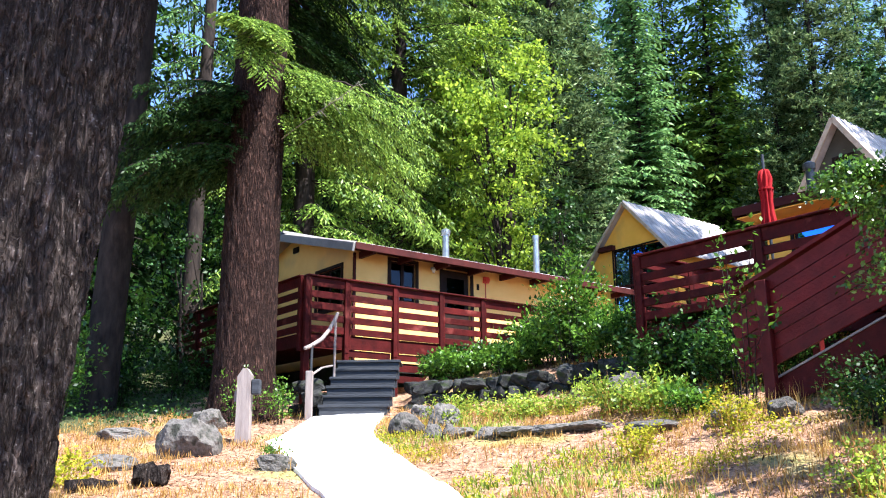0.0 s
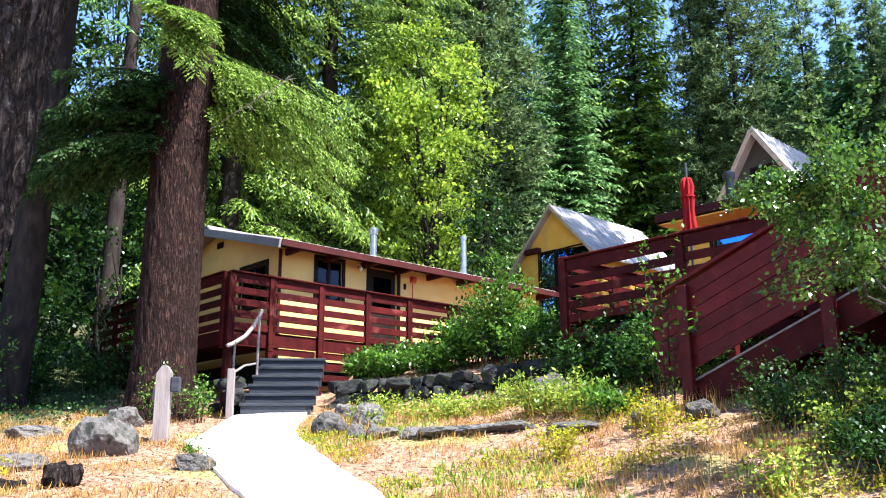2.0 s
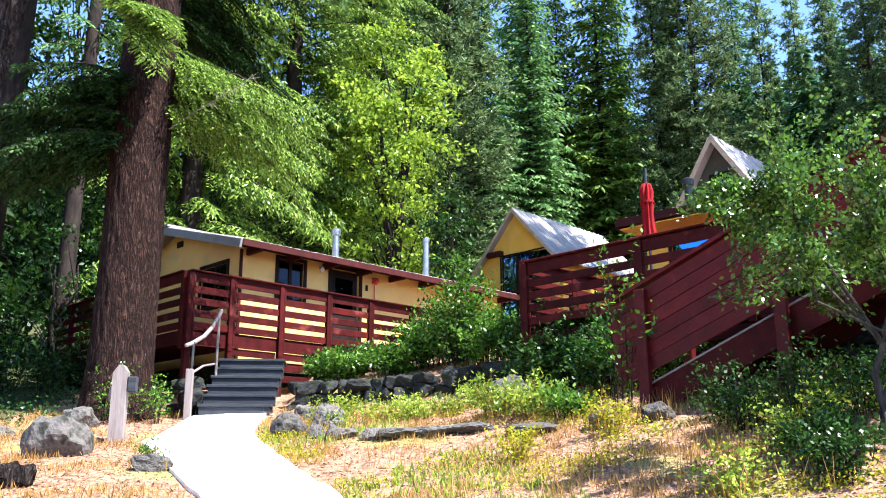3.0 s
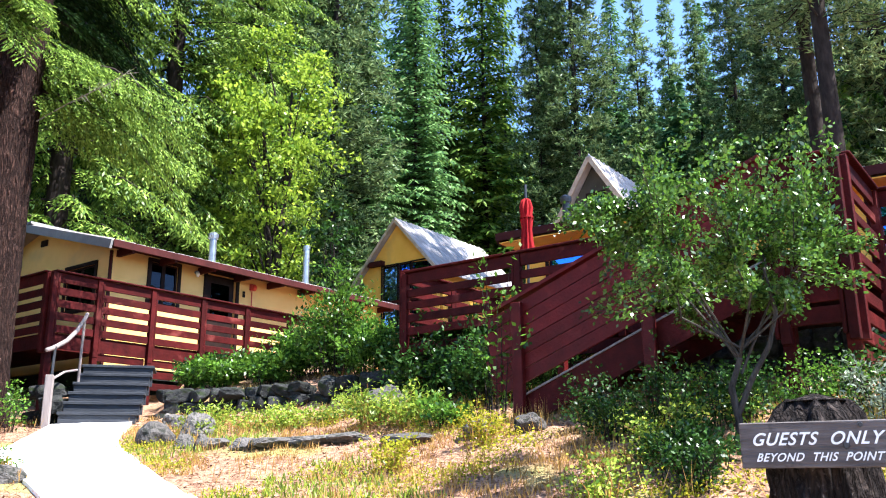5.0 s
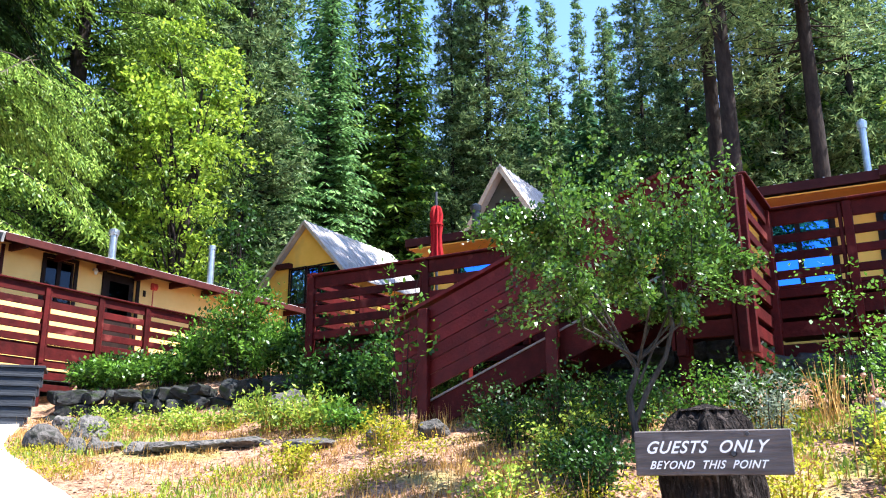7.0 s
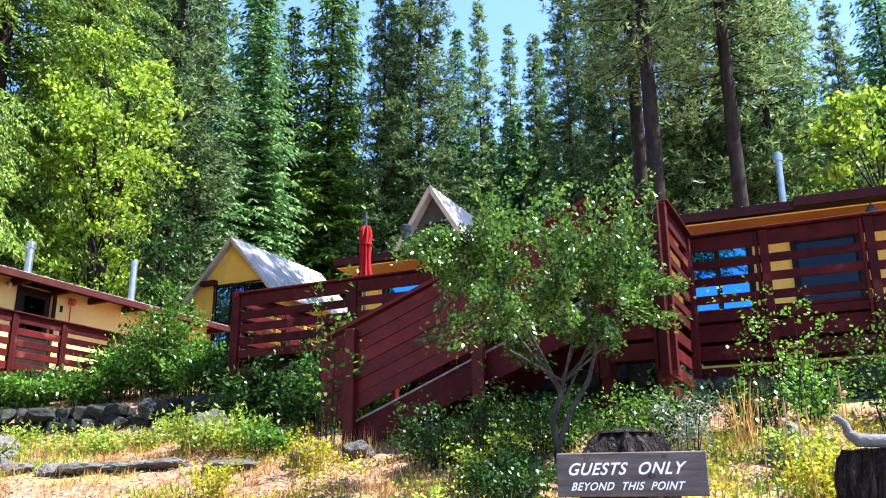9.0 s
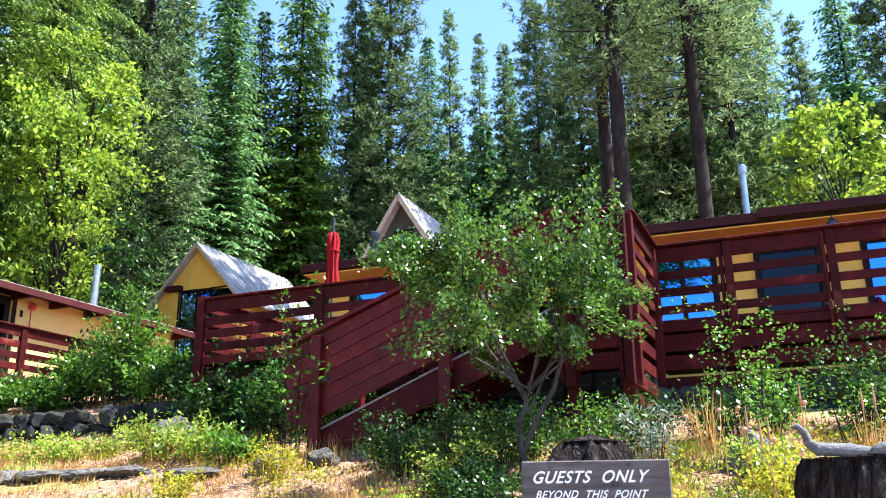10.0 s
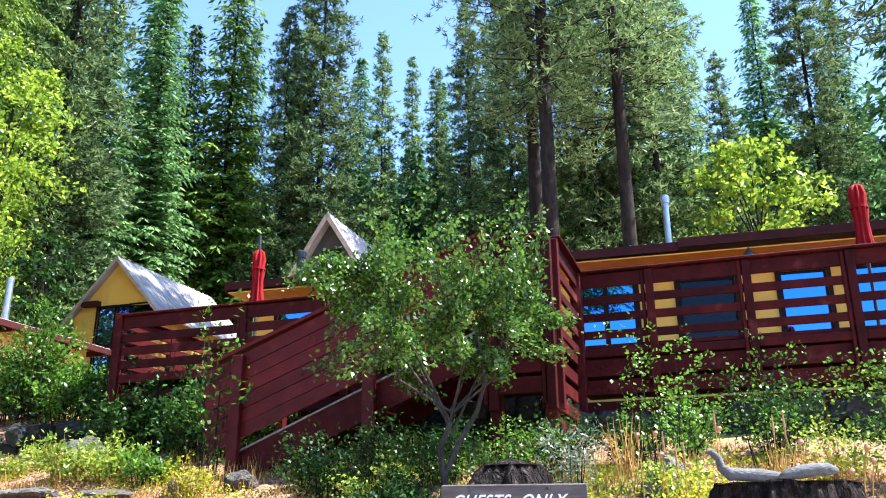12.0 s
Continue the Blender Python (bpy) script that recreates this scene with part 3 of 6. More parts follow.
part("wall", wall(bmesh.new(), "a", 16.38, 0.15, 22.25, 26.9, 5.0, lambda s: 8.1), M_ORANGE, cabin2)
part("wall", wall(bmesh.new(), "a", 19.48, 0.15, 22.25, 26.9, 5.0, lambda s: 8.1), M_ORANGE, cabin2)
part("wall", wall(bmesh.new(), "b", 26.75, 0.15, 16.53, 18.00, 5.0, lambda s: peak2(s) - 0.1), M_ORANGE, cabin2)
part("wall", wall(bmesh.new(), "b", 26.75, 0.15, 18.00, 19.48, 5.0, lambda s: peak2(s) - 0.1), M_ORANGE, cabin2)
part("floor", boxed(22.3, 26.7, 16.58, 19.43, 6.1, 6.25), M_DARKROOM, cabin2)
r2 = part("roof", roof_sheet(bmesh.new(), 21.72, 27.1, 16.08, peak2(16.08), 18.00, peak2(18.00), 0.05, 0.03, 0.3), M_METALROOF, cabin2)
part("roof", roof_sheet(bmesh.new(), 21.72, 27.1, 19.90, peak2(19.90), 18.00, peak2(18.00), 0.05, 0.03, 0.3), M_METALROOF, cabin2)
for b1 in (16.08, 19.90):
    part("rake_board", beam(bmesh.new(), (21.7, b1, peak2(b1) - 0.08), (21.7, 18.00, peak2(18.00) - 0.08), 0.05, 0.10), M_PALEWOOD, r2)
part("beam", boxed(21.74, 21.94, 18.60, 19.23, 8.52, 8.68), M_TRIM, cabin2)
window(cabin2, "b", 21.95, -1, 18.04, 18.70, 6.4, 8.48, M_SKYTINTGLASS, 0, 0.05, name="window")
window(cabin2, "b", 21.95, -1, 17.48, 17.98, 6.4, 8.48, M_BLUEGLASS, 0, 0.04, name="window")
window(cabin2, "b", 21.95, -1, 16.64, 17.44, 6.4, 8.48, M_BLUEGLASS, 0, 0.05, name="window")
part("window_rail", boxed(21.86, 21.92, 16.64, 18.58, 7.15, 7.24), M_TRIM, cabin2)
part("sill_beam", boxed(21.8, 21.94, 16.48, 18.68, 6.18, 6.34), M_TRIM, cabin2)
bm = bmesh.new()
cols = []
for k in range(41):
    b = 17.68 + k * 0.9 / 40
    cols.append((bm.verts.new((22.16 + 0.03 * math.sin(k * 1.3), b, 6.4)), bm.verts.new((22.16 + 0.03 * math.sin(k * 1.3), b, 8.45))))
for p, q in zip(cols, cols[1:]):
    bm.faces.new((p[0], q[0], q[1], p[1]))
bmesh.ops.solidify(bm, geom=bm.faces[:], thickness=0.012)
tagged(part("curtain", bm, M_CURTAIN, cabin2), "pale folded curtain")

# steep A-shaped cabin behind
cabin3 = thing("steep_cabin", (22.8, 9.7, 4.8), "steep-roofed cabin with a taupe gable and weathered metal roof", "cabin")
peak3 = lambda b: 9.86 - 1.58 * abs(b - 9.68)
for b0, b1, h in ((7.2, 9.68, [(9.46, 9.68, 8.1, 8.84)]), (9.68, 12.16, [(9.68, 9.93, 8.1, 8.84)])):
    part("wall", wall(bmesh.new(), "b", 20.15, 0.15, b0, b1, 4.5, lambda s: max(4.8, peak3(s) - 0.1), h), M_OLIVE, cabin3)
    part("wall", wall(bmesh.new(), "b", 25.6, 0.15, b0, b1, 4.5, lambda s: max(4.8, peak3(s) - 0.1)), M_OLIVE, cabin3)
r3 = part("roof", roof_sheet(bmesh.new(), 19.8, 26.0, 6.9, peak3(6.9), 9.68, peak3(9.68), 0.06, 0.03, 0.3), M_METALROOF, cabin3)
part("roof", roof_sheet(bmesh.new(), 19.8, 26.0, 12.46, peak3(12.46), 9.68, peak3(9.68), 0.06, 0.03, 0.3), M_METALROOF, cabin3)
for b1 in (6.9, 12.46):
    part("rake_board", beam(bmesh.new(), (19.78, b1, peak3(b1) - 0.1), (19.78, 9.68, peak3(9.68) - 0.1), 0.05, 0.12), M_PALEWOOD, r3)
window(cabin3, "b", 20.15, -1, 9.46, 9.93, 8.1, 8.84, M_GLASS, 0, 0.05)
part("window_rail", boxed(20.08, 20.13, 9.47, 9.92, 8.45, 8.49), M_FRAME, cabin3)
part("floor", boxed(20.3, 25.6, 7.4, 11.9, 5.2, 5.3), M_DARKROOM, cabin3)

# lodge with the long deck
D3 = 3.60
# Swung off the grid so the fascia line fits the camera's view.
lodge = thing("lodge", (13.0, 8.3, 3.2), "long low yellow lodge with a dark red fascia and blue-tinted windows", "cabin", swing=2.6)
holes3 = [(6.7, 7.55, 4.4, 5.45), (1.14, 2.12, 4.42, 5.5), (-0.42, 0.46, 4.42, 5.45), (-1.78, -1.08, 4.42, 5.45), (-3.6, -2.08, 4.42, 5.45), (-5.6, -4.4, 4.42, 5.45)]
part("wall", wall(bmesh.new(), "b", 13.6, 0.15, -9.0, 8.05, 3.0, lambda s: 5.86, holes3), M_ORANGE, lodge)
part("wall", wall(bmesh.new(), "a", 7.9, 0.15, 13.75, 18.0, 3.0, lambda s: 5.9), M_ORANGE, lodge)
part("wall", wall(bmesh.new(), "a", -9.0, 0.15, 13.75, 18.0, 3.0, lambda s: 5.9), M_ORANGE, lodge)
part("wall", wall(bmesh.new(), "b", 18.0, 0.15, -9.0, 8.05, 3.0, lambda s: 5.9), M_ORANGE, lodge)
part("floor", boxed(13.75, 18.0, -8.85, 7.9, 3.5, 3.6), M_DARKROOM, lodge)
# Another added ceiling and partition to darken the view through the panes.
part("dark_ceiling", boxed(13.76, 17.99, -8.84, 7.89, 5.6, 5.64), M_DARKROOM, lodge)
part("dark_backing_wall", boxed(15.2, 15.3, -8.8, 7.85, 3.62, 5.59), M_DARKROOM, lodge)
rl = part("roof", roof_sheet(bmesh.new(), 0.4, 8.3, 12.98, 5.88, 18.4, 6.1, 0.04, 0.03, 0.23, True), M_METALROOF, lodge)
part("roof", roof_sheet(bmesh.new(), -9.4, 0.4, 12.90, 5.91, 18.4, 6.13, 0.04, 0.03, 0.23, True), M_METALROOF, lodge)
part("fascia", boxed(12.94, 12.975, 0.4, 8.3, 5.745, 5.888), M_TRIM, rl)
part("fascia", boxed(12.86, 12.895, -9.4, 0.4, 5.775, 5.918), M_TRIM, rl)
part("end_fascia", boxed(13.0, 18.4, 8.26, 8.3, 5.70, 5.86), M_TRIM, rl)
part("soffit", boxed(13.0, 13.6, -9.3, 8.25, 5.70, 5.72), M_ORANGE, rl)
for k, h in enumerate(holes3):
    window(lodge, "b", 13.6, -1, h[0], h[1], h[2], h[3], M_BLUEGLASS if k != 2 else M_GLASS, 1 if h[1] - h[0] > 0.9 else 0, 0.06, sill=M_WHITE)
stove_pipe((14.6, 0.6, 5.9), 7.12, 0.055, True, "slim galvanised stove pipe on the lodge roof")
stove_pipe((15.4, 8.1, 5.95), 7.16, 0.085, True, "short dark stove pipe at the end of the lodge roof", M_BLACK)
stove_pipe((16.4, -3.6, 5.95), 7.02, 0.06, True, "small galvanised vent pipe on the lodge roof")
lan = thing("eave_lamp", (13.35, -0.62, 5.62), "black bell lamp hanging under the lodge eave", "lamp")
part("stem", tube(bmesh.new(), [(13.35, -0.62, 5.70), (13.35, -0.62, 5.64)], [0.015, 0.015], 8), M_BLACK, lan)
part("shade", tube(bmesh.new(), [(13.35, -0.62, 5.66), (13.35, -0.62, 5.60), (13.35, -0.62, 5.54)], [0.03, 0.08, 0.10], 12), M_BLACK, lan)

deck3 = thing("lodge_deck", (11.0, 1.0, 2.8), "dark red timber deck with slatted rails in front of the lodge", "deck")
railing(deck3, "b", 9.72, -1, [2.95, 4.4, 5.86, 7.8], 4.46, D3 - 0.06, 4, 0.115)
railing(deck3, "b", 9.72, -1, [-8.9, -7.85, -6.8, -5.7, -4.65, -3.6, -2.5, -1.45, -0.40, 0.65, 1.46], 4.43, D3 - 0.15, 4, 0.095)
railing(deck3, "a", 7.86, 1, [9.78, 11.0, 12.3, 13.4], 4.52, D3, 4, 0.125)
railing(deck3, "a", 1.5, -1, [8.28, 9.62], 4.43, D3 - 0.15, 4, 0.095, below=0.75)
railing(deck3, "b", 8.2, -1, [1.52, 2.1], 4.43, D3, 4, 0.14, below=0.9, skirt=3)
deck_floor(deck3, 9.72, 13.58, 2.0, 7.85, D3, "b")
deck_floor(deck3, 9.72, 13.90, -8.9, 1.99, D3, "b")
deck_floor(deck3, 8.22, 9.70, 1.5, 2.95, D3, "b")
for b0, b1 in ((-8.9, 1.45), (2.95, 7.86)):
    part("rim_joist", boxed(9.71, 9.75, b0, b1, D3 - 0.36, D3 - 0.17), M_RED, deck3)
    part("skirt_board", boxed(9.74, 9.77, b0, b1, D3 - 0.56, D3 - 0.40), M_RED, deck3)
    part("skirt_board", boxed(9.745, 9.775, b0, b1, D3 - 0.80, D3 - 0.64), M_RED, deck3)
part("rim_joist", boxed(8.2, 9.7, 1.46, 1.5, D3 - 0.26, D3 - 0.045), M_RED, deck3)
for k in range(4):
    part("skirt_board", boxed(8.3, 9.6, 1.465, 1.495, D3 - 0.50 - 0.2 * k, D3 - 0.37 - 0.2 * k, 0.005), M_RED, deck3)
for a, b in ((8.25, 1.55), (8.25, 2.1), (9.6, 1.55), (9.9, 7.7), (9.9, 4.4), (9.9, 0.65), (9.9, -1.45), (9.9, -3.6), (9.9, -5.7)):
    part("leg", boxed(a, a + 0.12, b - 0.06, b + 0.06, 1.6, D3 - 0.05, 0.006), M_RED, deck3)

# stairs with diagonal boarding
stairs3 = thing("deck_stairs", (8.7, 3.6, 2.3), "dark red wooden stairs with diagonal boarded side", "stairs")
for k in range(6):
    zb = 3.44 - 0.035 - k * 0.155
    b0, b1 = (5.36 + 0.04 * (k % 2) - 0.01 * k, 2.17) if k < 5 else (5.30, 3.46)
    z0 = zb - (b0 - 5.05) * 0.41
    z1 = zb + (5.05 - b1) * 0.385
    part("side_board", beam(bmesh.new(), (8.18, b0, z0 - 0.06), (8.18, b1, z1 - 0.06), 0.035, 0.135), M_LITRED, stairs3)
part("hand_board", beam(bmesh.new(), (8.18, 5.34, 3.36), (8.18, 2.17, 4.54), 0.13, 0.04), M_LITRED, stairs3)
part("stringer", beam(bmesh.new(), (8.22, 5.0, 2.22), (8.22, 2.15, 3.38), 0.05, 0.30), M_RED, stairs3)
# Pale strip added as the highlight along the stringer's upper edge.
part("stringer_highlight", beam(bmesh.new(), (8.19, 4.95, 2.405), (8.19, 2.15, 3.555), 0.03, 0.02), M_GREYWOOD, stairs3)
part("stringer", beam(bmesh.new(), (9.15, 5.0, 2.22), (9.15, 2.15, 3.38), 0.05, 0.30), M_RED, stairs3)
for b, z0, z1 in ((4.94, 1.95, 3.44), (3.40, 2.2, 3.35)):
    part("post", boxed(8.08, 8.16, b - 0.065, b + 0.065, z0, z1, 0.008), M_LITRED, stairs3)
part("post", boxed(9.1, 9.2, 4.9, 5.0, 1.9, 3.4, 0.008), M_LITRED, stairs3)
for k in range(7):
    b = 4.85 - k * 0.40
    part("tread", boxed(8.25, 9.12, b - 0.15, b + 0.15, 2.32 + k * 0.165, 2.36 + k * 0.165, 0.005), M_RED, stairs3)


def umbrella(base, z0, z1, label, tip=0.04):
    """A closed parasol: cloth folded round its pole."""
    t = thing("parasol", base, label, "umbrella", group="closed parasols")
    a, b, _ = base
    part("pole", tube(bmesh.new(), [(a, b, base[2]), (a, b, z1 + tip)], [0.02, 0.02], 8), M_BLACK, t)
    bm = bmesh.new()
    prof = [(z1 + 0.03, 0.02), (z1, 0.075), (z1 - 0.10, 0.105), (z1 - 0.22, 0.085), (z1 - 0.26, 0.098), (z1 - 0.42, 0.078), (z0 + 0.2, 0.09), (z0, 0.125)]
    rings = []
    for i, (z, r) in enumerate(prof):
        r *= 0.78
        rings.append([bm.verts.new((a + r * (1 + 0.28 * math.cos(8 * w + i * 0.3)) * math.cos(w), b + r * (1 + 0.28 * math.cos(8 * w + i * 0.3)) * math.sin(w), z + 0.02 * math.cos(8 * w))) for w in (2 * math.pi * k / 40 for k in range(40))])
    for p, q in zip(rings, rings[1:]):
        for k in range(40):
            bm.faces.new((p[k], p[(k + 1) % 40], q[(k + 1) % 40], q[k]))
    bm.faces.new(rings[0])
    bmesh.ops.recalc_face_normals(bm, faces=bm.faces)
    c = part("canopy", bm, M_CANVAS, t, smooth=True)
    part("strap", tube(bmesh.new(), [(a, b, z1 - 0.255), (a, b, z1 - 0.225)], [0.098, 0.098], 16), M_CANVAS, c)
    part("base_plate", tube(bmesh.new(), [(a, b, base[2]), (a, b, base[2] + 0.07)], [0.25, 0.22], 20), M_BLACK, t)
    return t


umbrella((10.3, 6.06, D3), 4.62, 5.40, "closed red cloth parasol standing on the deck", 0.26)
umbrella((10.3, -1.74, D3), 4.55, 5.34, "closed red cloth parasol standing further along the deck")

# ---- steps, post, sign ----
steps = thing("garden_steps", (-1.4, 13.4, 2.2), "weathered timber steps up to the cabin deck, coloured dark for shade", "steps", grid=False)
for k in range(6):
    y, z = 13.45 + k * 0.27, 2.33 + k * 0.168
    cx = -1.40 + k * 0.022
    r_ = part("riser", boxed(cx - 0.53, cx + 0.53, y, y + 0.04, z - 0.17, z + 0.12, 0.004), M_STEP, steps)
    part("tread", boxed(cx - 0.55, cx + 0.55, y - 0.025, y + (0.29 if k < 5 else 0.75), z + 0.122, z + 0.167, 0.006), M_STEP, steps)
rail = thing("stair_handrail", (-2.0, 13.4, 2.2), "curved pale wooden handrail on posts beside the steps", "handrail", grid=False)
part("post", boxed(-2.12, -2.01, 13.25, 13.36, 2.15, 3.0, 0.01), M_GREYWOOD, rail)
part("upright", tube(bmesh.new(), [(-2.06, 13.38, 2.8), (-2.05, 13.40, 3.42)], [0.022, 0.022], 8), M_BLACK, rail)
part("upright", tube(bmesh.new(), [(-1.84, 14.5, 2.9), (-1.83, 14.5, 4.02)], [0.022, 0.022], 8), M_GREYWOOD, rail)
part("lower_bar", tube(bmesh.new(), [(-2.05, 13.4, 2.95), (-1.95, 13.8, 3.1), (-1.86, 14.4, 3.2)], [0.018] * 3, 8), M_GREYWOOD, rail)
part("rail", tube(bmesh.new(), [(-2.13, 13.2, 3.34), (-2.07, 13.4, 3.40), (-1.97, 13.85, 3.57), (-1.89, 14.2, 3.78), (-1.83, 14.5, 4.02), (-1.81, 14.6, 4.12)], [0.028, 0.034, 0.034, 0.034, 0.032, 0.028], 8), M_GREYWOOD, rail, smooth=True)

bol = thing("path_light_post", (-2.53, 11.05, 1.85), "grey wooden post with a pointed top and small lantern", "post", grid=False)
bm = bmesh.new()
x, y = -2.53, 11.05
prof = [(-0.085, 1.75), (0.085, 1.75), (0.085, 2.72), (0.03, 2.80), (-0.02, 2.80), (-0.085, 2.70)]
fr = [bm.verts.new((x + u, y - 0.08, z)) for u, z in prof]
bk = [bm.verts.new((x + u, y + 0.08, z)) for u, z in prof]
bm.faces.new(fr)
bm.faces.new(bk[::-1])
for k in range(6):
    bm.faces.new((fr[k], bk[k], bk[(k + 1) % 6], fr[(k + 1) % 6]))
bmesh.ops.recalc_face_normals(bm, faces=bm.faces)
part("post", bm, M_GREYWOOD, bol)
part("side_block", boxed(x - 0.12, x - 0.088, y - 0.05, y + 0.05, 2.38, 2.52, 0.006), M_GREYWOOD, bol)
part("lantern", boxed(x + 0.09, x + 0.20, y - 0.07, y + 0.05, 2.47, 2.66, 0.012), M_STEP, bol, "small grey metal lantern box")

sign = thing("wooden_sign", (2.90, 3.575, 1.25), "weathered grey board with carved white lettering on a stump", "sign", grid=False, turn=-38.95)
inv = BASE[sign.name].inverted()


def on_sign(bm):
    bm.transform(inv)
    return bm


part("board", on_sign(boxed(-0.375, 0.375, -0.03, 0.012, 0.353, 0.572, 0.006)), M_SIGN, sign)
part("bolt", on_sign(tube(bmesh.new(), [(0.17, -0.032, 0.55), (0.17, -0.042, 0.55)], [0.012, 0.010], 8)), M_BLACK, sign)
part("bolt", on_sign(tube(bmesh.new(), [(0.10, -0.032, 0.455), (0.10, -0.042, 0.455)], [0.016, 0.012], 8)), M_BLACK, sign)


def lettering(text, size, x, z, stretch=1.0):
    cu = bpy.data.curves.new("lettering", "FONT")
    cu.body, cu.size, cu.extrude, cu.shear, cu.offset = text, size, 0.002, 0.42, size * 0.018
    cu.space_character = 1.12
    tmp = new("lettering_source", cu)
    me = bpy.data.meshes.new_from_object(tmp)
    bpy.data.objects.remove(tmp)
    w = max(v.co.x for v in me.vertices)
    s = stretch / w
    for v in me.vertices:
        px, py, pz = v.co
        v.co = (x + px * s, -0.034 - pz, z + py)
    bm = bmesh.new()
    bm.from_mesh(me)
    left = set(bm.verts)
    while left:
        todo, seen = [left.pop()], []
        while todo:
            v = todo.pop()
            seen.append(v)
            for e in v.link_edges:
                o = e.other_vert(v)
                if o in left:
                    left.remove(o)
                    todo.append(o)
        fs = {f for v in seen for f in v.link_faces}
        one = bmesh.new()
        vs = {v: one.verts.new(v.co) for v in seen}
        for f in fs:
            one.faces.new([vs[v] for v in f.verts])
        part("letter", on_sign(one), M_WHITE, sign)
    bm.free()


lettering("GUESTS  ONLY", 0.084, -0.325, 0.462, 0.60)
lettering("BEYOND  THIS  POINT", 0.055, -0.308, 0.386, 0.57)


def stump(base, radius, height, label, top_mat, bark_mat, seed, rough=0.06, shoulder=0.035):
    t = thing("tree_stump", base, label, "stump", grid=False)
    x, y, z = base
    bm = bmesh.new()
    n, rows = 96, []
    for j in range(25):
        f = j / 24
        rr = radius * (1.20 - 0.20 * min(1, f * 2.2)) - (shoulder * max(0, (f - 0.80) / 0.20) ** 2)
        row = []
        for k in range(n):
            a = 2 * math.pi * k / n
            p, q = math.cos(a), math.sin(a)
            e = rr + rough * noise.noise((p * 3, q * 3, f * 2 + seed)) - 0.035 * max(0, 1 - 4.0 * abs(noise.noise((p * radius * 13, q * radius * 13, f * height * 3 + seed)))) + 0.012 * noise.noise((p * radius * 40, q * radius * 40, f * height * 25))
            row.append(bm.verts.new((x + e * p, y + e * q, z - 0.15 + f * (height + 0.15) + (0.02 * noise.noise((p * 3, q * 3, seed)) if j == 24 else 0))))
        rows.append(row)
    for a, b in zip(rows, rows[1:]):
        for k in range(n):
            bm.faces.new((a[k], a[(k + 1) % n], b[(k + 1) % n], b[k]))
    part("bark", bm, bark_mat, t, smooth=True)
    rim = 0.93 - (shoulder - 0.035) / radius
    bm = bmesh.new()
    ring = [bm.verts.new(v) for v in [(x + (c.x - x) * rim, y + (c.y - y) * rim, c.z - 0.004) for c in [Vector((x + radius * math.cos(2 * math.pi * k / n), y + radius * math.sin(2 * math.pi * k / n), z + height)) for k in range(n)]]]
    mid = bm.verts.new((x, y, z + height + 0.01 + 0.4 * (shoulder - 0.035)))
    for k in range(n):
        bm.faces.new((ring[k], ring[(k + 1) % n], mid))
    part("cut_face", bm, top_mat, t)
    return t
stump((3.08, 3.83, 1.22), 0.255, 0.72, "dark weathered stump behind the sign", M_STUMP, M_STUMP, 1.0, shoulder=0.11)
stump((4.16, 2.86, 1.30), 0.40, 0.52, "broad cut stump carrying a piece of driftwood", M_CUT, M_STUMP, 5.0)

drift = thing("driftwood", (4.12, 2.88, 1.83), "twisted silver driftwood branch lying on the broad stump", "driftwood", grid=False)
part("branch", tube(bmesh.new(), [(3.845, 3.11, 1.985), (3.87, 3.09, 1.99), (3.90, 3.07, 1.955), (3.905, 3.06, 1.905), (3.94, 3.035, 1.872), (4.0, 2.985, 1.868), (4.06, 2.94, 1.862), (4.12, 2.895, 1.858), (4.17, 2.855, 1.862)],
                  [0.006, 0.018, 0.020, 0.024, 0.036, 0.032, 0.037, 0.028, 0.010], 10), M_DRIFT, drift, smooth=True)
part("branch", tube(bmesh.new(), [(4.12, 2.88, 1.848), (4.17, 2.85, 1.866), (4.23, 2.80, 1.880), (4.29, 2.755, 1.892), (4.34, 2.715, 1.890), (4.38, 2.69, 1.885)],
                  [0.012, 0.028, 0.036, 0.032, 0.034, 0.014], 10), M_DRIFT, drift, smooth=True)


# ---- boulders ----
def rock_mesh(seed, squash=(1, 1, 1), detail=3, boxy=False):
    """A broken stone: a ball cut by random planes, then roughened."""
    rnd = random.Random(seed * 13 + 5)
    planes = []
    for k in range(11):
        n = Vector((rnd.gauss(0, 1), rnd.gauss(0, 1), rnd.gauss(0, 1))).normalized()
        planes.append((n, rnd.uniform(0.30, 0.46)))
    if boxy:
        planes += [(Vector(n), rnd.uniform(0.26, 0.34)) for n in ((1, 0, 0.1), (-1, 0.1, 0), (0, 1, 0), (0.1, -1, 0), (0, 0.1, 1), (0, 0, -1))]
    bm = bmesh.new()
    bmesh.ops.create_icosphere(bm, subdivisions=detail, radius=0.5)
    for v in bm.verts:
        c = v.co.copy()
        for n, h in planes:
            if c.dot(n) > h:
                c -= n * (c.dot(n) - h) * 0.92
        c *= 1 + 0.10 * noise.noise(c * 5 + Vector((seed * 7.1, 0, 0))) + 0.055 * noise.noise(c * 13 + Vector((0, seed * 3.3, 0)))
        v.co = Vector((c.x * squash[0], c.y * squash[1], c.z * squash[2])) * 1.1
    me = bpy.data.meshes.new("boulder")
    bm.to_mesh(me)
    bm.free()
    return me


ROCKS = [rock_mesh(k, (1.0, 0.85, 0.75), 4) for k in range(6)]
STONES = [rock_mesh(10 + k, (1.25, 1.1, 1.15), 3, True) for k in range(5)]
for me in ROCKS:
    me.materials.append(M_ROCK)
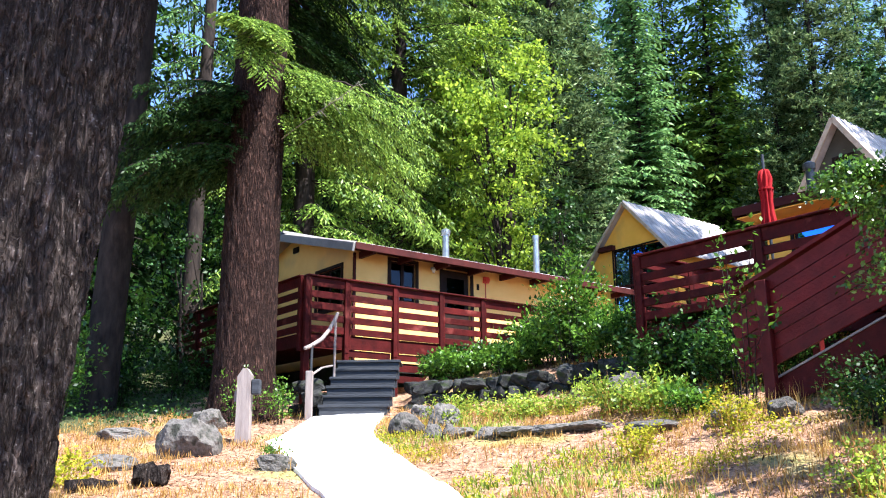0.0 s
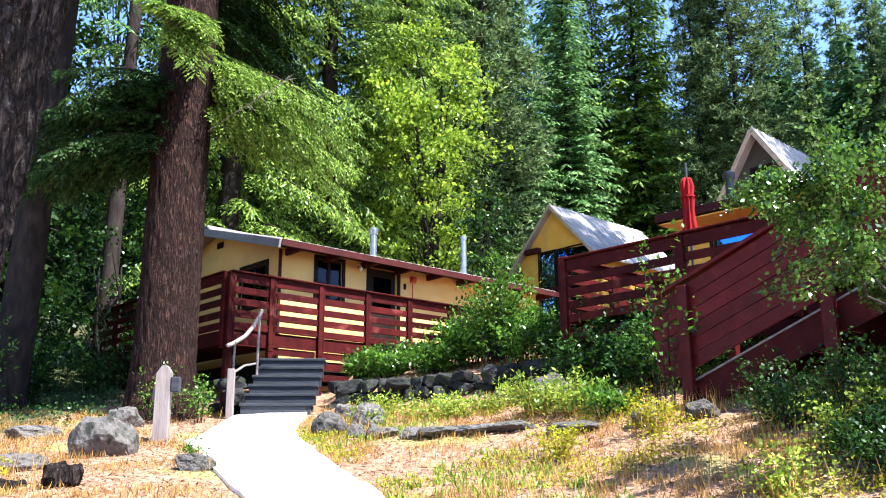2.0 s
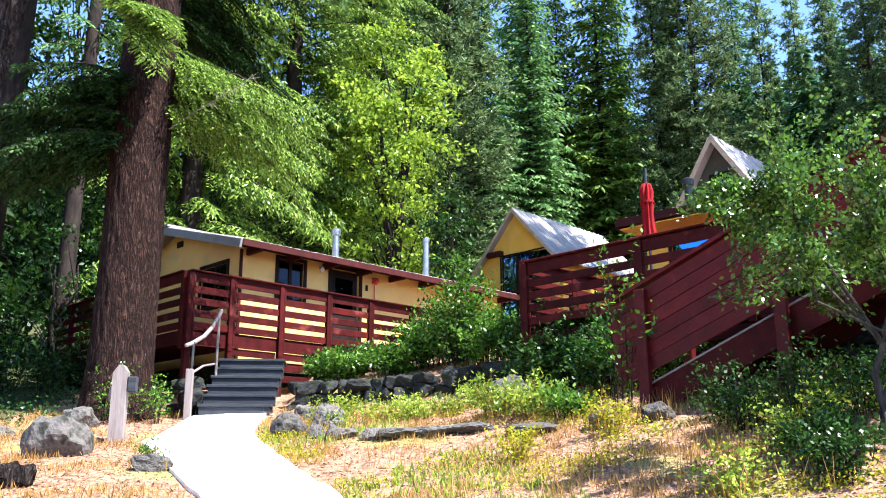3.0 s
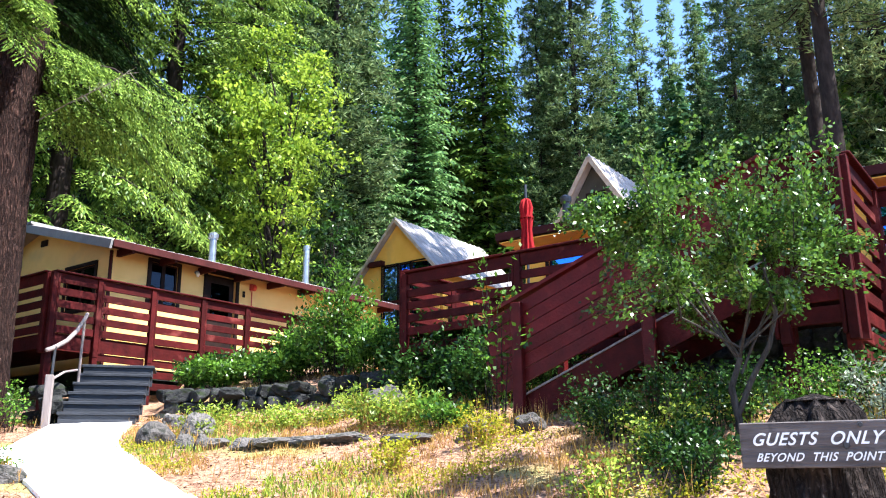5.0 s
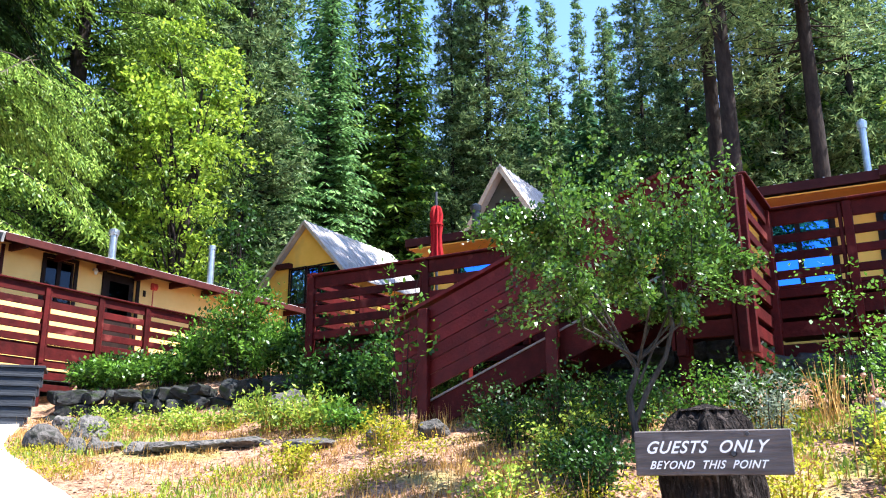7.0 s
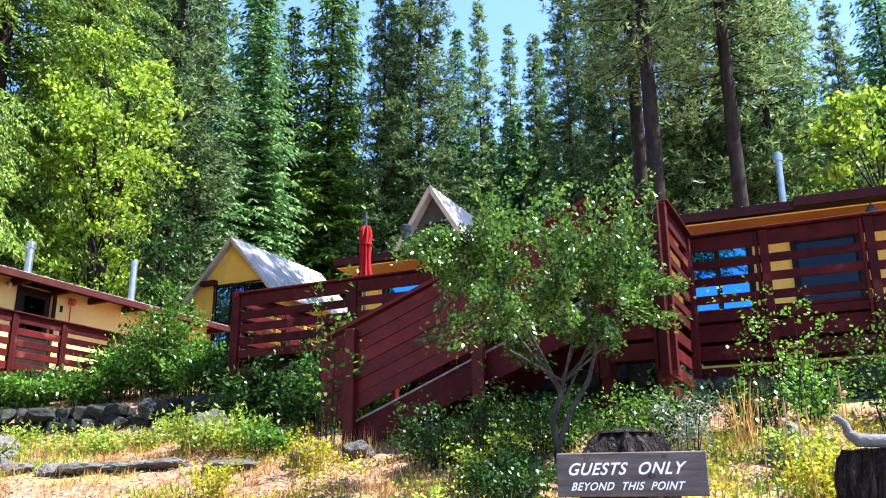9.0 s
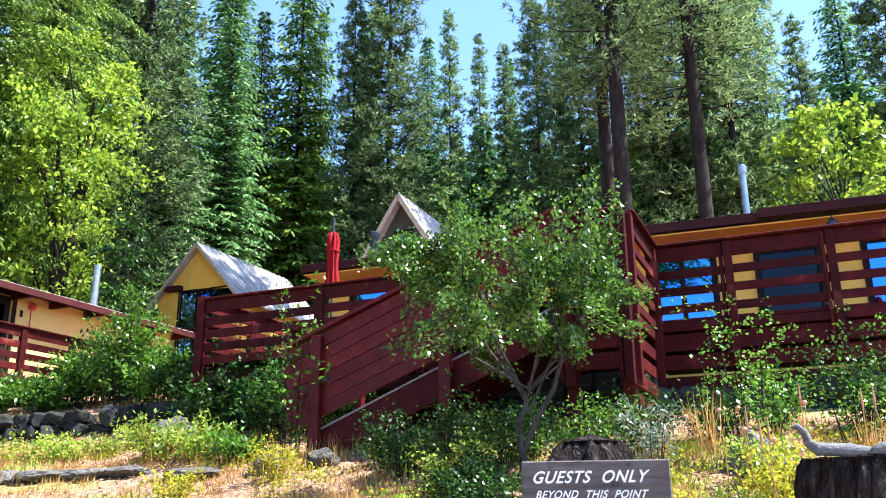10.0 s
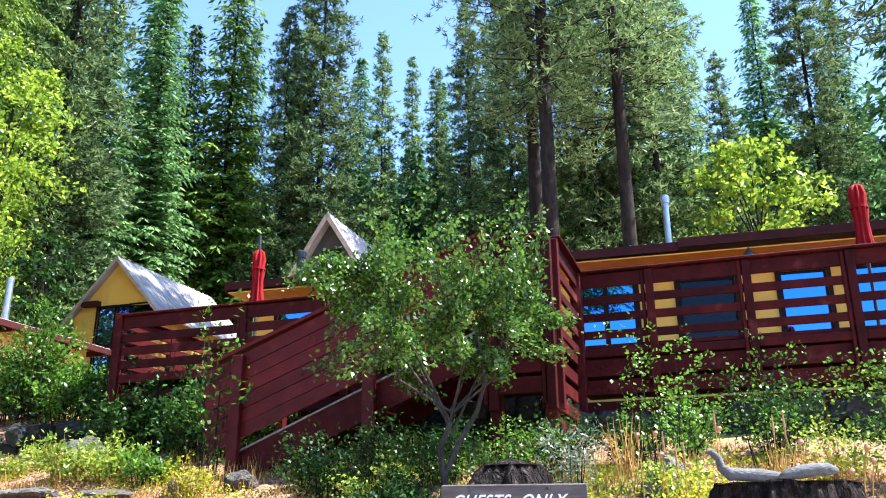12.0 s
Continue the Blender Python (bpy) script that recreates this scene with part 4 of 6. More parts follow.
for me in STONES:
    me.materials.append(M_DARKROCK)


def boulder(x, y, w, h, k, label, turn=0.0, sink=0.3):
    ob = new("boulder", ROCKS[(k + int(abs(x) * 7)) % 6])
    ob.matrix_world = pose(x, y, ground_z(x, y) + h * (0.5 - sink), 0, 0, turn) @ Matrix.Diagonal((w / 0.95, w / 0.9, h / 0.62, 1))
    return tagged(ob, label, "boulder", "boulders")


for r in ((-2.92, 10.1, 0.62, 0.58, 0, "large pale boulder in dry grass", 20), (-0.47, 11.35, 0.46, 0.34, 1, "dark rounded boulder beside the path", 60),
          (0.0, 11.9, 0.42, 0.36, 3, "grey boulder beside the path", 10), (-0.32, 12.75, 0.34, 0.3, 4, "grey boulder below the bushes", 80),
          (-3.53, 9.35, 0.55, 0.18, 3, "flat pale rock sunk in the grass", 15), (-1.72, 9.0, 0.38, 0.2, 1, "low mossy rock by the path", 0),
          (2.15, 8.95, 0.6, 0.13, 2, "flat grey rock in dry grass", 35), (0.55, 10.35, 0.36, 0.14, 0, "small grey edging rock beside the path", 5), (0.2, 10.75, 0.42, 0.15, 1, "small grey edging rock beside the path", 50),
          (-0.15, 11.0, 0.22, 0.2, 2, "small grey edging rock beside the path", 25), (0.05, 10.9, 0.2, 0.2, 3, "small grey edging rock beside the path", 70), (0.9, 10.2, 0.6, 0.13, 2, "flat grey edging rock in dry grass", 20),
          (1.3, 10.0, 0.62, 0.14, 3, "flat grey edging rock in dry grass", -15), (1.65, 9.8, 0.5, 0.12, 0, "flat grey edging rock in dry grass", 0), (-4.2, 11.5, 0.6, 0.2, 2, "half-buried grey rock in dry grass", 40),
          (3.2, 8.2, 0.3, 0.2, 1, "small dark rock below the stairs", 5), (2.75, 8.5, 0.36, 0.24, 0, "small dark rock below the stairs", 65),
          (-3.3, 12.3, 0.5, 0.4, 1, "grey rock at the foot of the fir", 5), (2.3, 10.9, 0.55, 0.5, 1, "dark rock under the bushes", 30),
          (4.15, 5.2, 0.4, 0.22, 2, "flat pale rock in the weeds", 12), (5.2, 4.6, 0.5, 0.3, 3, "pale rock in the weeds", 40)):
    boulder(*r)


def stone_wall(name, pts, courses, size, label, seed, grid=False):
    """Dry-laid stones along a line, in courses, each stone a piece of its own."""
    w = thing(name, pts[0], label, "stone wall", grid=grid, kind="structure")
    rnd = random.Random(seed)
    for c in range(courses):
        for p, q in zip(pts, pts[1:]):
            d = (Vector(q) - Vector(p))
            n = max(1, int(d.length / (size * 0.88)))
            for k in range(n):
                f = (k + 0.5 + 0.5 * (c % 2)) / n
                v = Vector(p) + d * f
                ob = new("stone", STONES[rnd.randrange(5)])
                ob.parent = w
                ob.matrix_local = BASE[w.name] @ pose(v.x + rnd.uniform(-.05, .05), v.y + rnd.uniform(-.05, .05), v.z + size * 0.66 * (c + 0.3), rnd.uniform(-15, 15), rnd.uniform(-15, 15), rnd.uniform(0, 360)) @ Matrix.Diagonal((size * rnd.uniform(0.8, 1.9), size * rnd.uniform(0.9, 1.4), size * rnd.uniform(0.65, 1.05), 1))
    return w


stone_wall("stone_wall_steps", [(x, y, ground_z(x, y - 0.35) - 0.05) for x, y in ((-0.66, 14.35), (0.4, 13.88), (1.4, 13.35), (2.3, 12.88), (3.1, 12.4))], 3, 0.30, "dark stones of a low dry wall beside the steps", 3)
stone_wall("stone_wall_fir", [(-2.5, 14.1, 2.35), (-2.1, 14.2, 2.4), (-2.08, 13.7, 2.35)], 3, 0.3, "grey stones stacked beside the steps", 4)
stone_wall("stone_wall_lodge", [(9.66, 1.75, 1.95), (9.66, -1.5, 2.0), (9.66, -5.0, 2.05)], 4, 0.34, "mossy dark stone wall under the lodge deck", 5, True)
stone_wall("stone_wall_stairs", [(9.6, 5.0, 2.1), (9.6, 2.9, 2.2), (9.4, 1.7, 2.2)], 4, 0.32, "dark stone wall behind the deck stairs", 6, True)


# ---- plants ----
def kites(P, D, N, L, W):
    """Leaf blades: one pointed quad for each point P, along D, facing N."""
    P, D, N = (np.asarray(v, float) for v in (P, D, N))
    D = D / (np.linalg.norm(D, axis=1, keepdims=True) + 1e-9)
    S = np.cross(D, N)
    S /= np.linalg.norm(S, axis=1, keepdims=True) + 1e-9
    U = np.cross(S, D)
    L, W = np.broadcast_to(L, (len(P),))[:, None], np.broadcast_to(W, (len(P),))[:, None]
    v = np.stack([P, P + D * L * 0.45 + S * W / 2 - U * L * 0.04, P + D * L - U * L * 0.12, P + D * L * 0.45 - S * W / 2 - U * L * 0.04], 1)
    return v.reshape(-1, 3)


def leaf_mesh(name, V, material):
    V = np.asarray(V, np.float32)
    me = bpy.data.meshes.new(name)
    n = len(V) // 4
    me.vertices.add(len(V))
    me.vertices.foreach_set("co", V.ravel())
    me.loops.add(4 * n)
    me.loops.foreach_set("vertex_index", np.arange(4 * n, dtype=np.int32))
    me.polygons.add(n)
    me.polygons.foreach_set("loop_start", np.arange(0, 4 * n, 4, dtype=np.int32))
    me.update(calc_edges=True)
    me.materials.append(material)
    return me


def mesh_part(name, me, parent, label=""):
    ob = new(name, me)
    ob.parent = parent
    if label:
        ob["label"] = label
    return ob


def unit(v):
    return v / (np.linalg.norm(v) + 1e-9)


def bough(rng, start, out, length, droop, step, twig, kl, kw, hang=0.3, wood=None):
    """One conifer bough: an arched axis with side twigs set with needle sprays. Returns leaf corners."""
    out = unit(np.array([out[0], out[1], out[2]]))
    side = unit(np.cross(out, [0, 0, 1.0]))
    n = max(3, int(length / step))
    P, D, N = [], [], []
    axis = []
    for i in range(n):
        s = (i + 0.6) / n
        c = start + out * (s * length) + np.array([0, 0, -droop * length * s * s])
        axis.append(c)
        if s < 0.12:
            continue
        fw = unit(out + np.array([0, 0, -2 * droop * s]))
        tl = twig * length * (1.05 - s) ** 0.7 * rng.uniform(0.6, 1.15) + 0.12
        for sg in (-1, 1):
            d = unit(fw * 0.75 + sg * side * rng.uniform(0.6, 1.1) + np.array([0, 0, -hang * rng.uniform(0.3, 1.3)]))
            m = max(1, int(tl / (kl * 0.55)))
            for j in range(m):
                q = c + d * (tl * (j + 0.2) / m) + np.array([0, 0, -hang * 0.5 * tl * ((j + 0.2) / m) ** 2])
                for h in ((-1, 1) if m > 1 else (0,)):
                    dd = d + h * 0.75 * np.cross(d, [0, 0, 1.0]) + rng.normal(0, 0.18, 3) + np.array([0, 0, -0.15])
                    P.append(q)
                    D.append(dd)
                    N.append(np.array([0, 0, 1.0]) + rng.normal(0, 0.45, 3))
    if wood is not None:
        wood.append((start, axis[n // 2], axis[-1], length))
    if not P:
        return np.zeros((0, 3))
    k = len(P)
    return kites(P, D, N, kl * rng.uniform(0.75, 1.3, k), kw * rng.uniform(0.75, 1.3, k))


def trunk_mesh(name, h, r0, material, lean=(0, 0), sides=14, rows=14, wood=(), flare=0.35, rough=0.0):
    bm = bmesh.new()
    pts = [(lean[0] * (k / rows) * h, lean[1] * (k / rows) * h, -0.5 + (h + 0.5) * k / rows) for k in range(rows + 1)]
    rad = [r0 * ((1 - k / rows) ** 0.8 * 0.97 + 0.03) * (1 + flare * math.exp(-k * h / rows / 0.7)) for k in range(rows + 1)]
    tube(bm, pts, rad, sides, False)
    for a, m, b, L in wood:
        tube(bm, [a, m, b], [0.009 * L + 0.006, 0.006 * L + 0.004, 0.004], 4, False)
    me = bpy.data.meshes.new(name)
    bm.to_mesh(me)
    bm.free()
    me.materials.append(material)
    me.polygons.foreach_set("use_smooth", [True] * len(me.polygons))
    return me


def fir_meshes(seed, h, r, base, levels, whorl, step, twig, kl, kw, droop, material, trunk_r, top_cut=1.0, barkm=None, gap=0.0, hang=0.35):
    """A fir or spruce: whorls of drooping boughs, shorter to the top."""
    rng = np.random.default_rng(seed)
    leaves, wood = [], []
    for k in range(levels):
        f = base + (1 - base) * (k + rng.uniform(0, 0.9)) / levels
        if f > top_cut or rng.random() < gap:
            continue
        L0 = r * (1 - f) ** 0.75 * (0.75 + 0.25 * min(1, (f - base) * 8)) + 0.25
        a0 = rng.uniform(0, 6.28)
        for w in range(whorl):
            a = a0 + w * 6.283 / whorl + rng.normal(0, 0.3)
            L = L0 * rng.uniform(0.55, 1.15)
            up = 0.45 * f - 0.12
            leaves.append(bough(rng, np.array([0, 0, f * h]), (math.cos(a), math.sin(a), up), L, droop * rng.uniform(0.5, 1.3), step, twig, kl, kw, hang, wood))
    return trunk_mesh("trunk", h, trunk_r, barkm or M_FARBARK, wood=wood), leaf_mesh("crown", np.concatenate(leaves), material)


def pine_meshes(seed, h, r, base, levels, whorl, tufts, kl, kw, material, trunk_r, blades=9):
    """A ponderosa-like pine: upswept limbs ending in round tufts of long needles."""
    rng = np.random.default_rng(seed)
    P, D, wood = [], [], []
    for k in range(levels):
        f = base + (1 - base) * (k + rng.uniform(0, 0.9)) / levels
        L0 = r * (1 - f) ** 0.6 * (0.7 + 0.3 * min(1, (f - base) * 6)) + 0.3
        for w in range(whorl):
            a = rng.uniform(0, 6.28)
            L = L0 * rng.uniform(0.5, 1.1)
            out = unit(np.array([math.cos(a), math.sin(a), rng.uniform(-0.30, 0.30)]))
            st = np.array([0, 0, f * h])
            wood.append((st, st + out * L * 0.5 + np.array([0, 0, -0.1 * L]), st + out * L, L))
            n = max(2, int(tufts * L))
            for j in range(n):
                s = rng.uniform(0.35, 1.0)
                c = st + out * L * s + rng.normal(0, 0.13 * L * s + 0.05, 3) * np.array([1, 1, 0.6])
                for b in range(blades):
                    v = rng.normal(0, 1, 3)
                    v[2] = v[2] * 0.7 + 0.25
                    P.append(c)
                    D.append(v + out * 0.5)
    P, D = np.array(P), np.array(D)
    k = len(P)
    V = kites(P, D, rng.normal(0, 1, (k, 3)) + [0, 0, 0.6], kl * rng.uniform(0.7, 1.25, k), kw)
    return trunk_mesh("trunk", h, trunk_r, M_FARBARK, wood=wood), leaf_mesh("crown", V, material)


def place_tree(meshes, name, label, category, az, d, scale, turn, group="", sink=0.3, grow=1.0):
    x, y = d * math.sin(radians(az)), d * math.cos(radians(az))
    t = new(name)
    t.empty_display_size = 0.5
    t.matrix_world = pose(x, y, ground_z(x, y) - sink, 0, 0, turn) @ Matrix.Diagonal((scale, scale, scale * grow, 1))
    mesh_part("trunk", meshes[0], t)
    mesh_part("crown", meshes[1], t)
    return tagged(t, label, category, group)


FIR_NEAR = [fir_meshes(11 + k, 30, 4.6, 0.10, 60, 5, 0.17, 0.27, 0.19, 0.055, 0.42, M_FIRB, 0.34, top_cut=0.70, gap=0.12, hang=0.75) for k in range(2)]
FIR_MID = [fir_meshes(21 + k, 28, 4.2, 0.04, 78, 7, 0.34, 0.24, 0.44, 0.17, 0.26, (M_FIR, M_FIRB, M_FIR)[k], 0.18, hang=0.28) for k in range(3)]
FIR_OPEN = [fir_meshes(31 + k, 30, 3.0, 0.06, 66, 6, 0.34, 0.22, 0.42, 0.15, 0.20, M_FIR, 0.17, gap=0.08, hang=0.28) for k in range(2)]
FIR_SHADE = [fir_meshes(41 + k, 26, 4.2, 0.05, 52, 5, 0.42, 0.24, 0.46, 0.20, 0.25, M_SHADEFIR, 0.24) for k in range(1)]
PINE_MID = [pine_meshes(51 + k, 30, 3.1, 0.06, 84, 5, 6.5, 0.30, 0.075, M_PINE, 0.20, 10) for k in range(2)]
PINE_SLIM = [pine_meshes(61, 27, 1.7, 0.06, 80, 4, 6.5, 0.32, 0.085, M_PINE, 0.14, 9)]
PINE_TALL = [pine_meshes(71, 34, 4.2, 0.27, 62, 4, 7.0, 0.24, 0.045, M_PINE, 0.27, 10)]

L_FIR = "tall green fir with drooping boughs on the hillside"
L_PINE = "tall pine with tufted blue-green needles"
# sunny firs behind the long cabin
for az, d, s, k in ((-9.5, 24, 1.0, 0), (-3.0, 27, 1.05, 1), (2.5, 31, 1.0, 0)):
    place_tree(FIR_NEAR[k], "fir_tree", "sunlit fir with long drooping boughs behind the cabin", "tree", az, d, s, az * 37, "sunlit firs")
for az, d, s, m, g in ((9.6, 48, 0.98, FIR_OPEN[0], 1.05), (13.4, 48, 0.95, FIR_MID[0], 1.05), (15.9, 46, 0.72, FIR_MID[1], 1.0), (18.7, 46, 0.95, FIR_MID[1], 1.05), (5.5, 42, 1.05, FIR_MID[0], 1.1),
                       (13.8, 38, 0.72, FIR_MID[0], 1.0), (10.5, 36, 0.6, FIR_MID[2], 1.0), (20.2, 58, 0.8, FIR_OPEN[1], 1.0), (48.0, 44, 0.95, FIR_MID[0], 1.0), (56.6, 48, 0.80, FIR_MID[2], 1.0),
                       (51.5, 44, 0.72, FIR_OPEN[1], 1.0), (61.5, 50, 0.75, FIR_MID[0], 1.0), (37.5, 62, 0.85, FIR_OPEN[0], 1.0), (34.0, 60, 0.7, FIR_MID[0], 1.0), (66, 38, 0.9, FIR_MID[2], 1.0),
                       (44.5, 52, 0.8, FIR_OPEN[0], 1.0), (23.5, 52, 0.8, FIR_MID[0], 1.0), (28.0, 60, 0.8, FIR_MID[2], 1.0), (1.0, 46, 1.2, FIR_MID[2], 1.1), (7.4, 60, 0.9, FIR_OPEN[1], 1.1)):
    place_tree(m, "fir_tree", L_FIR, "tree", az, d, s, az * 53, "hillside firs", grow=g)
for az, d, s, m in ((22.6, 44, 0.72, PINE_MID[0]), (25.2, 44, 1.0, PINE_MID[1]), (8.0, 33, 0.95, PINE_MID[0]), (29.6, 50, 0.82, PINE_SLIM[0]), (31.8, 56, 0.80, PINE_SLIM[0]), (36.0, 46, 0.78, PINE_MID[1]),
                    (39.0, 44, 0.85, PINE_MID[0]), (47.0, 25, 0.92, PINE_TALL[0]), (49.2, 34, 0.92, PINE_MID[1]), (45.0, 33, 0.9, PINE_MID[0]), (53.8, 42, 0.55, PINE_MID[0]), (59.5, 40, 0.8, PINE_MID[1]), (33.6, 50, 0.72, PINE_SLIM[0])):
    place_tree(m, "pine_tree", L_PINE, "tree", az, d, s, az * 71, "hillside pines")
place_tree(PINE_TALL[0], "pine_tree", "thick-trunked pine rising behind the lodge", "tree", 41.7, 24, 1.0, 30, "hillside pines")
place_tree(PINE_TALL[0], "pine_tree", "thick-trunked pine rising behind the lodge", "tree", 40.7, 27, 1.0, 190, "hillside pines")
place_tree(PINE_TALL[0], "pine_tree", "pine with drooping limbs standing beyond the lodge", "tree", 67.0, 18, 0.95, 100, "hillside pines")
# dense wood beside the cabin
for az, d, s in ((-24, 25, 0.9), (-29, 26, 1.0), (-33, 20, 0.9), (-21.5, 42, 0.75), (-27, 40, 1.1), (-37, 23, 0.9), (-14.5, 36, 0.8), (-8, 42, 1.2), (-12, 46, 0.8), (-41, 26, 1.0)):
    place_tree(FIR_SHADE[0], "fir_tree", "fir in dense wood, coloured dark for shade", "tree", az, d, s, az * 29, "shaded firs")

# far woods on the slope: many small firs in one sheet of leaves
rng = np.random.default_rng(5)
V = []
for k in range(760):
    az, d = rng.uniform(-48, 82), rng.uniform(62, 190) if k < 400 else rng.uniform(50, 74)
    x, y = d * math.sin(radians(az)), d * math.cos(radians(az))
    h = rng.uniform(9, 17) if k < 400 else rng.uniform(8, 14)
    z0 = ground_z(x, y)
    n = 130 if k < 400 else 330
    f = rng.uniform(0.02, 1, n) ** 0.8
    a = rng.uniform(0, 6.283, n)
    rad = (1 - f) * h * 0.17 + 0.2
    P = np.stack([x + 0.25 * rad * np.cos(a), y + 0.25 * rad * np.sin(a), z0 + f * h], 1)
    D = np.stack([np.cos(a), np.sin(a), np.full(n, -0.25)], 1) + rng.normal(0, 0.15, (n, 3))
    V.append(kites(P, D, np.array([[0, 0, 1.0]]) + rng.normal(0, 0.4, (n, 3)), (rad + 0.5) * (1 if k < 400 else 0.8), (0.35 * rad + 0.45) * (1 if k < 400 else 0.6)))
far = new("far_woods", leaf_mesh("far_woods", np.concatenate(V), M_FARFIR))
tagged(far, "distant conifer woods covering the hillside", "woods", kind="stuff")


# ---- the two great trunks near the path ----
def great_trunk(bm, p, q, r0, r1, seed, sides=72, rows=110, depth=0.045, plates=False):
    """A thick trunk from p to q with furrowed bark plates in relief."""
    p, q = Vector(p), Vector(q)
    ax = (q - p).normalized()
    s = ax.cross(Vector((0, 1, 0))).normalized()
    u = s.cross(ax)
    L = (q - p).length
    grid = []
    for j in range(rows + 1):
        f = j / rows
        r = r0 + (r1 - r0) * f + 0.35 * r0 * math.exp(-f * L / 0.45)
        row = []
        for k in range(sides):
            a = 2 * math.pi * k / sides
            c, sn = math.cos(a), math.sin(a)
            n1 = noise.noise((c * r0 * 22, sn * r0 * 22, f * L * 2.8 + seed))
            n2 = noise.noise((c * r0 * 34, sn * r0 * 34, f * L * 9 + seed))
            if plates:
                n3 = noise.noise((c * r0 * 38 + 0.8 * n2, sn * r0 * 38, f * L * 4.2 + seed * 3))
                crack = min(abs(n1) * 3.2, abs(n3) * 3.6, 1.0)
                rr = r + depth * (crack - 0.7) + 0.012 * n2 + 0.010 * noise.noise((c * r0 * 75, sn * r0 * 75, f * L * 32))
            else:
                rr = r + depth * (1 - 2.6 * abs(n1)) * 0.7 + depth * 0.35 * n2
            row.append(bm.verts.new(p + (q - p) * f + (s * c + u * sn) * rr))
        grid.append(row)
    for a, b in zip(grid, grid[1:]):
        for k in range(sides):
            bm.faces.new((a[k], a[(k + 1) % sides], b[(k + 1) % sides], b[k]))
    return bm


def far_up(p, q, z):
    f = (z - p[2]) / (q[2] - p[2])
    return tuple(p[i] + (q[i] - p[i]) * f for i in range(3))


T1P, T1Q = (-2.45, 4.40, 1.45), (-2.15, 4.52, 4.25)
near_fir = thing("great_fir", far_up(T1P, T1Q, 0.6), "massive furrowed fir trunk rising beside the path", "tree", grid=False)
part("trunk", great_trunk(bmesh.new(), far_up(T1P, T1Q, 0.3), far_up(T1P, T1Q, 5.6), 0.445, 0.40, 2.0, 210, 270, 0.042, True), M_BARK, near_fir, smooth=True)
part("upper_trunk", great_trunk(bmesh.new(), far_up(T1P, T1Q, 5.55), far_up(T1P, T1Q, 11.5), 0.40, 0.33, 2.0, 48, 40, 0.03), M_BARK, near_fir, smooth=True)
T2P, T2Q = (-3.13, 13.54, 2.35), (-3.08, 13.55, 8.42)
second_fir = thing("red_barked_fir", far_up(T2P, T2Q, 2.3), "tall reddish-barked fir beside the steps with drooping boughs", "tree", grid=False)
part("trunk", great_trunk(bmesh.new(), far_up(T2P, T2Q, 2.1), far_up(T2P, T2Q, 19.0), 0.46, 0.34, 9.0, 80, 150, 0.03), M_BARK2, second_fir, smooth=True)
rng = np.random.default_rng(77)


def boughs(parent, name, specs, material, label, kl=0.10, kw=0.03, step=0.09, twig=0.25, hang=0.5):
    """Boughs of a near tree: start, direction, length, droop."""
    V, wood = [], []
    for st, out, L, dr in specs:
        V.append(bough(rng, np.array(st), out, L, dr, step, twig, kl, kw, hang, wood))
    inv_ = np.array(BASE[parent.name])
    W = np.concatenate(V) @ inv_[:3, :3].T + inv_[:3, 3]
    crown = mesh_part(name, leaf_mesh(name, W, material), parent, label)
    bm = bmesh.new()
    for a, m, b, L in wood:
        tube(bm, [a, m, b], [0.011 * L + 0.008, 0.008 * L + 0.005, 0.005], 5, False)
    tagged(part("branch", bm, M_FARBARK, parent), kind="stuff")
    return crown


def axis2(z):
    return far_up(T2P, T2Q, z)


def fan(z0, z1, n, a0, a1, l0, l1, d0, d1, up=0.05):
    """Boughs that leave the red-barked fir between two heights and two directions (degrees clockwise from ahead)."""
    out = []
    for k in range(n):
        z = z0 + (z1 - z0) * (k + 0.5) / n
        a = radians(rng.uniform(a0, a1))
        out.append((axis2(z), (math.sin(a), math.cos(a), up + rng.uniform(-0.05, 0.08)), rng.uniform(l0, l1), rng.uniform(d0, d1)))
    return out


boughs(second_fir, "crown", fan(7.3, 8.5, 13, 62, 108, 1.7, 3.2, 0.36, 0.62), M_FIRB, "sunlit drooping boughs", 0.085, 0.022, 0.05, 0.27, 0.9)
# The next two sets use the dark needles to look shaded.
boughs(second_fir, "crown", fan(6.5, 7.9, 26, 215, 310, 1.2, 2.7, 0.25, 0.55), M_SHADEFIR, "dense boughs coloured dark for shade", 0.10, 0.032, 0.065, 0.28, 0.6)
boughs(second_fir, "crown", fan(8.8, 13.5, 26, 20, 105, 1.6, 3.0, 0.25, 0.5), M_SHADEFIR, "", 0.10, 0.032, 0.07, 0.26, 0.6)
# Boughs above the view, added to shade the wood and trunks.
boughs(second_fir, "crown", fan(11.2, 16.5, 34, 0, 360, 2.2, 3.8, 0.2, 0.4), M_FIR, "", 0.14, 0.06, 0.11, 0.28, 0.5)
boughs(second_fir, "crown", [((-3.05, 13.2, 8.65), (0.16 + 0.14 * k, -1, 0.0), 1.7 - 0.1 * abs(k), 0.45 + 0.07 * k) for k in (-3, -2, -1, 0, 1, 2, 3)] + [((-3.0, 13.2, 8.6 - 0.12 * k), (0.1 * k, -1, 0.0), 1.3 + 0.1 * k, 0.75) for k in range(4)],
       M_FIRB, "bright bough in front of the trunk", 0.08, 0.03, 0.055, 0.26, 0.3)
dead = bmesh.new()
rr_ = random.Random(17)
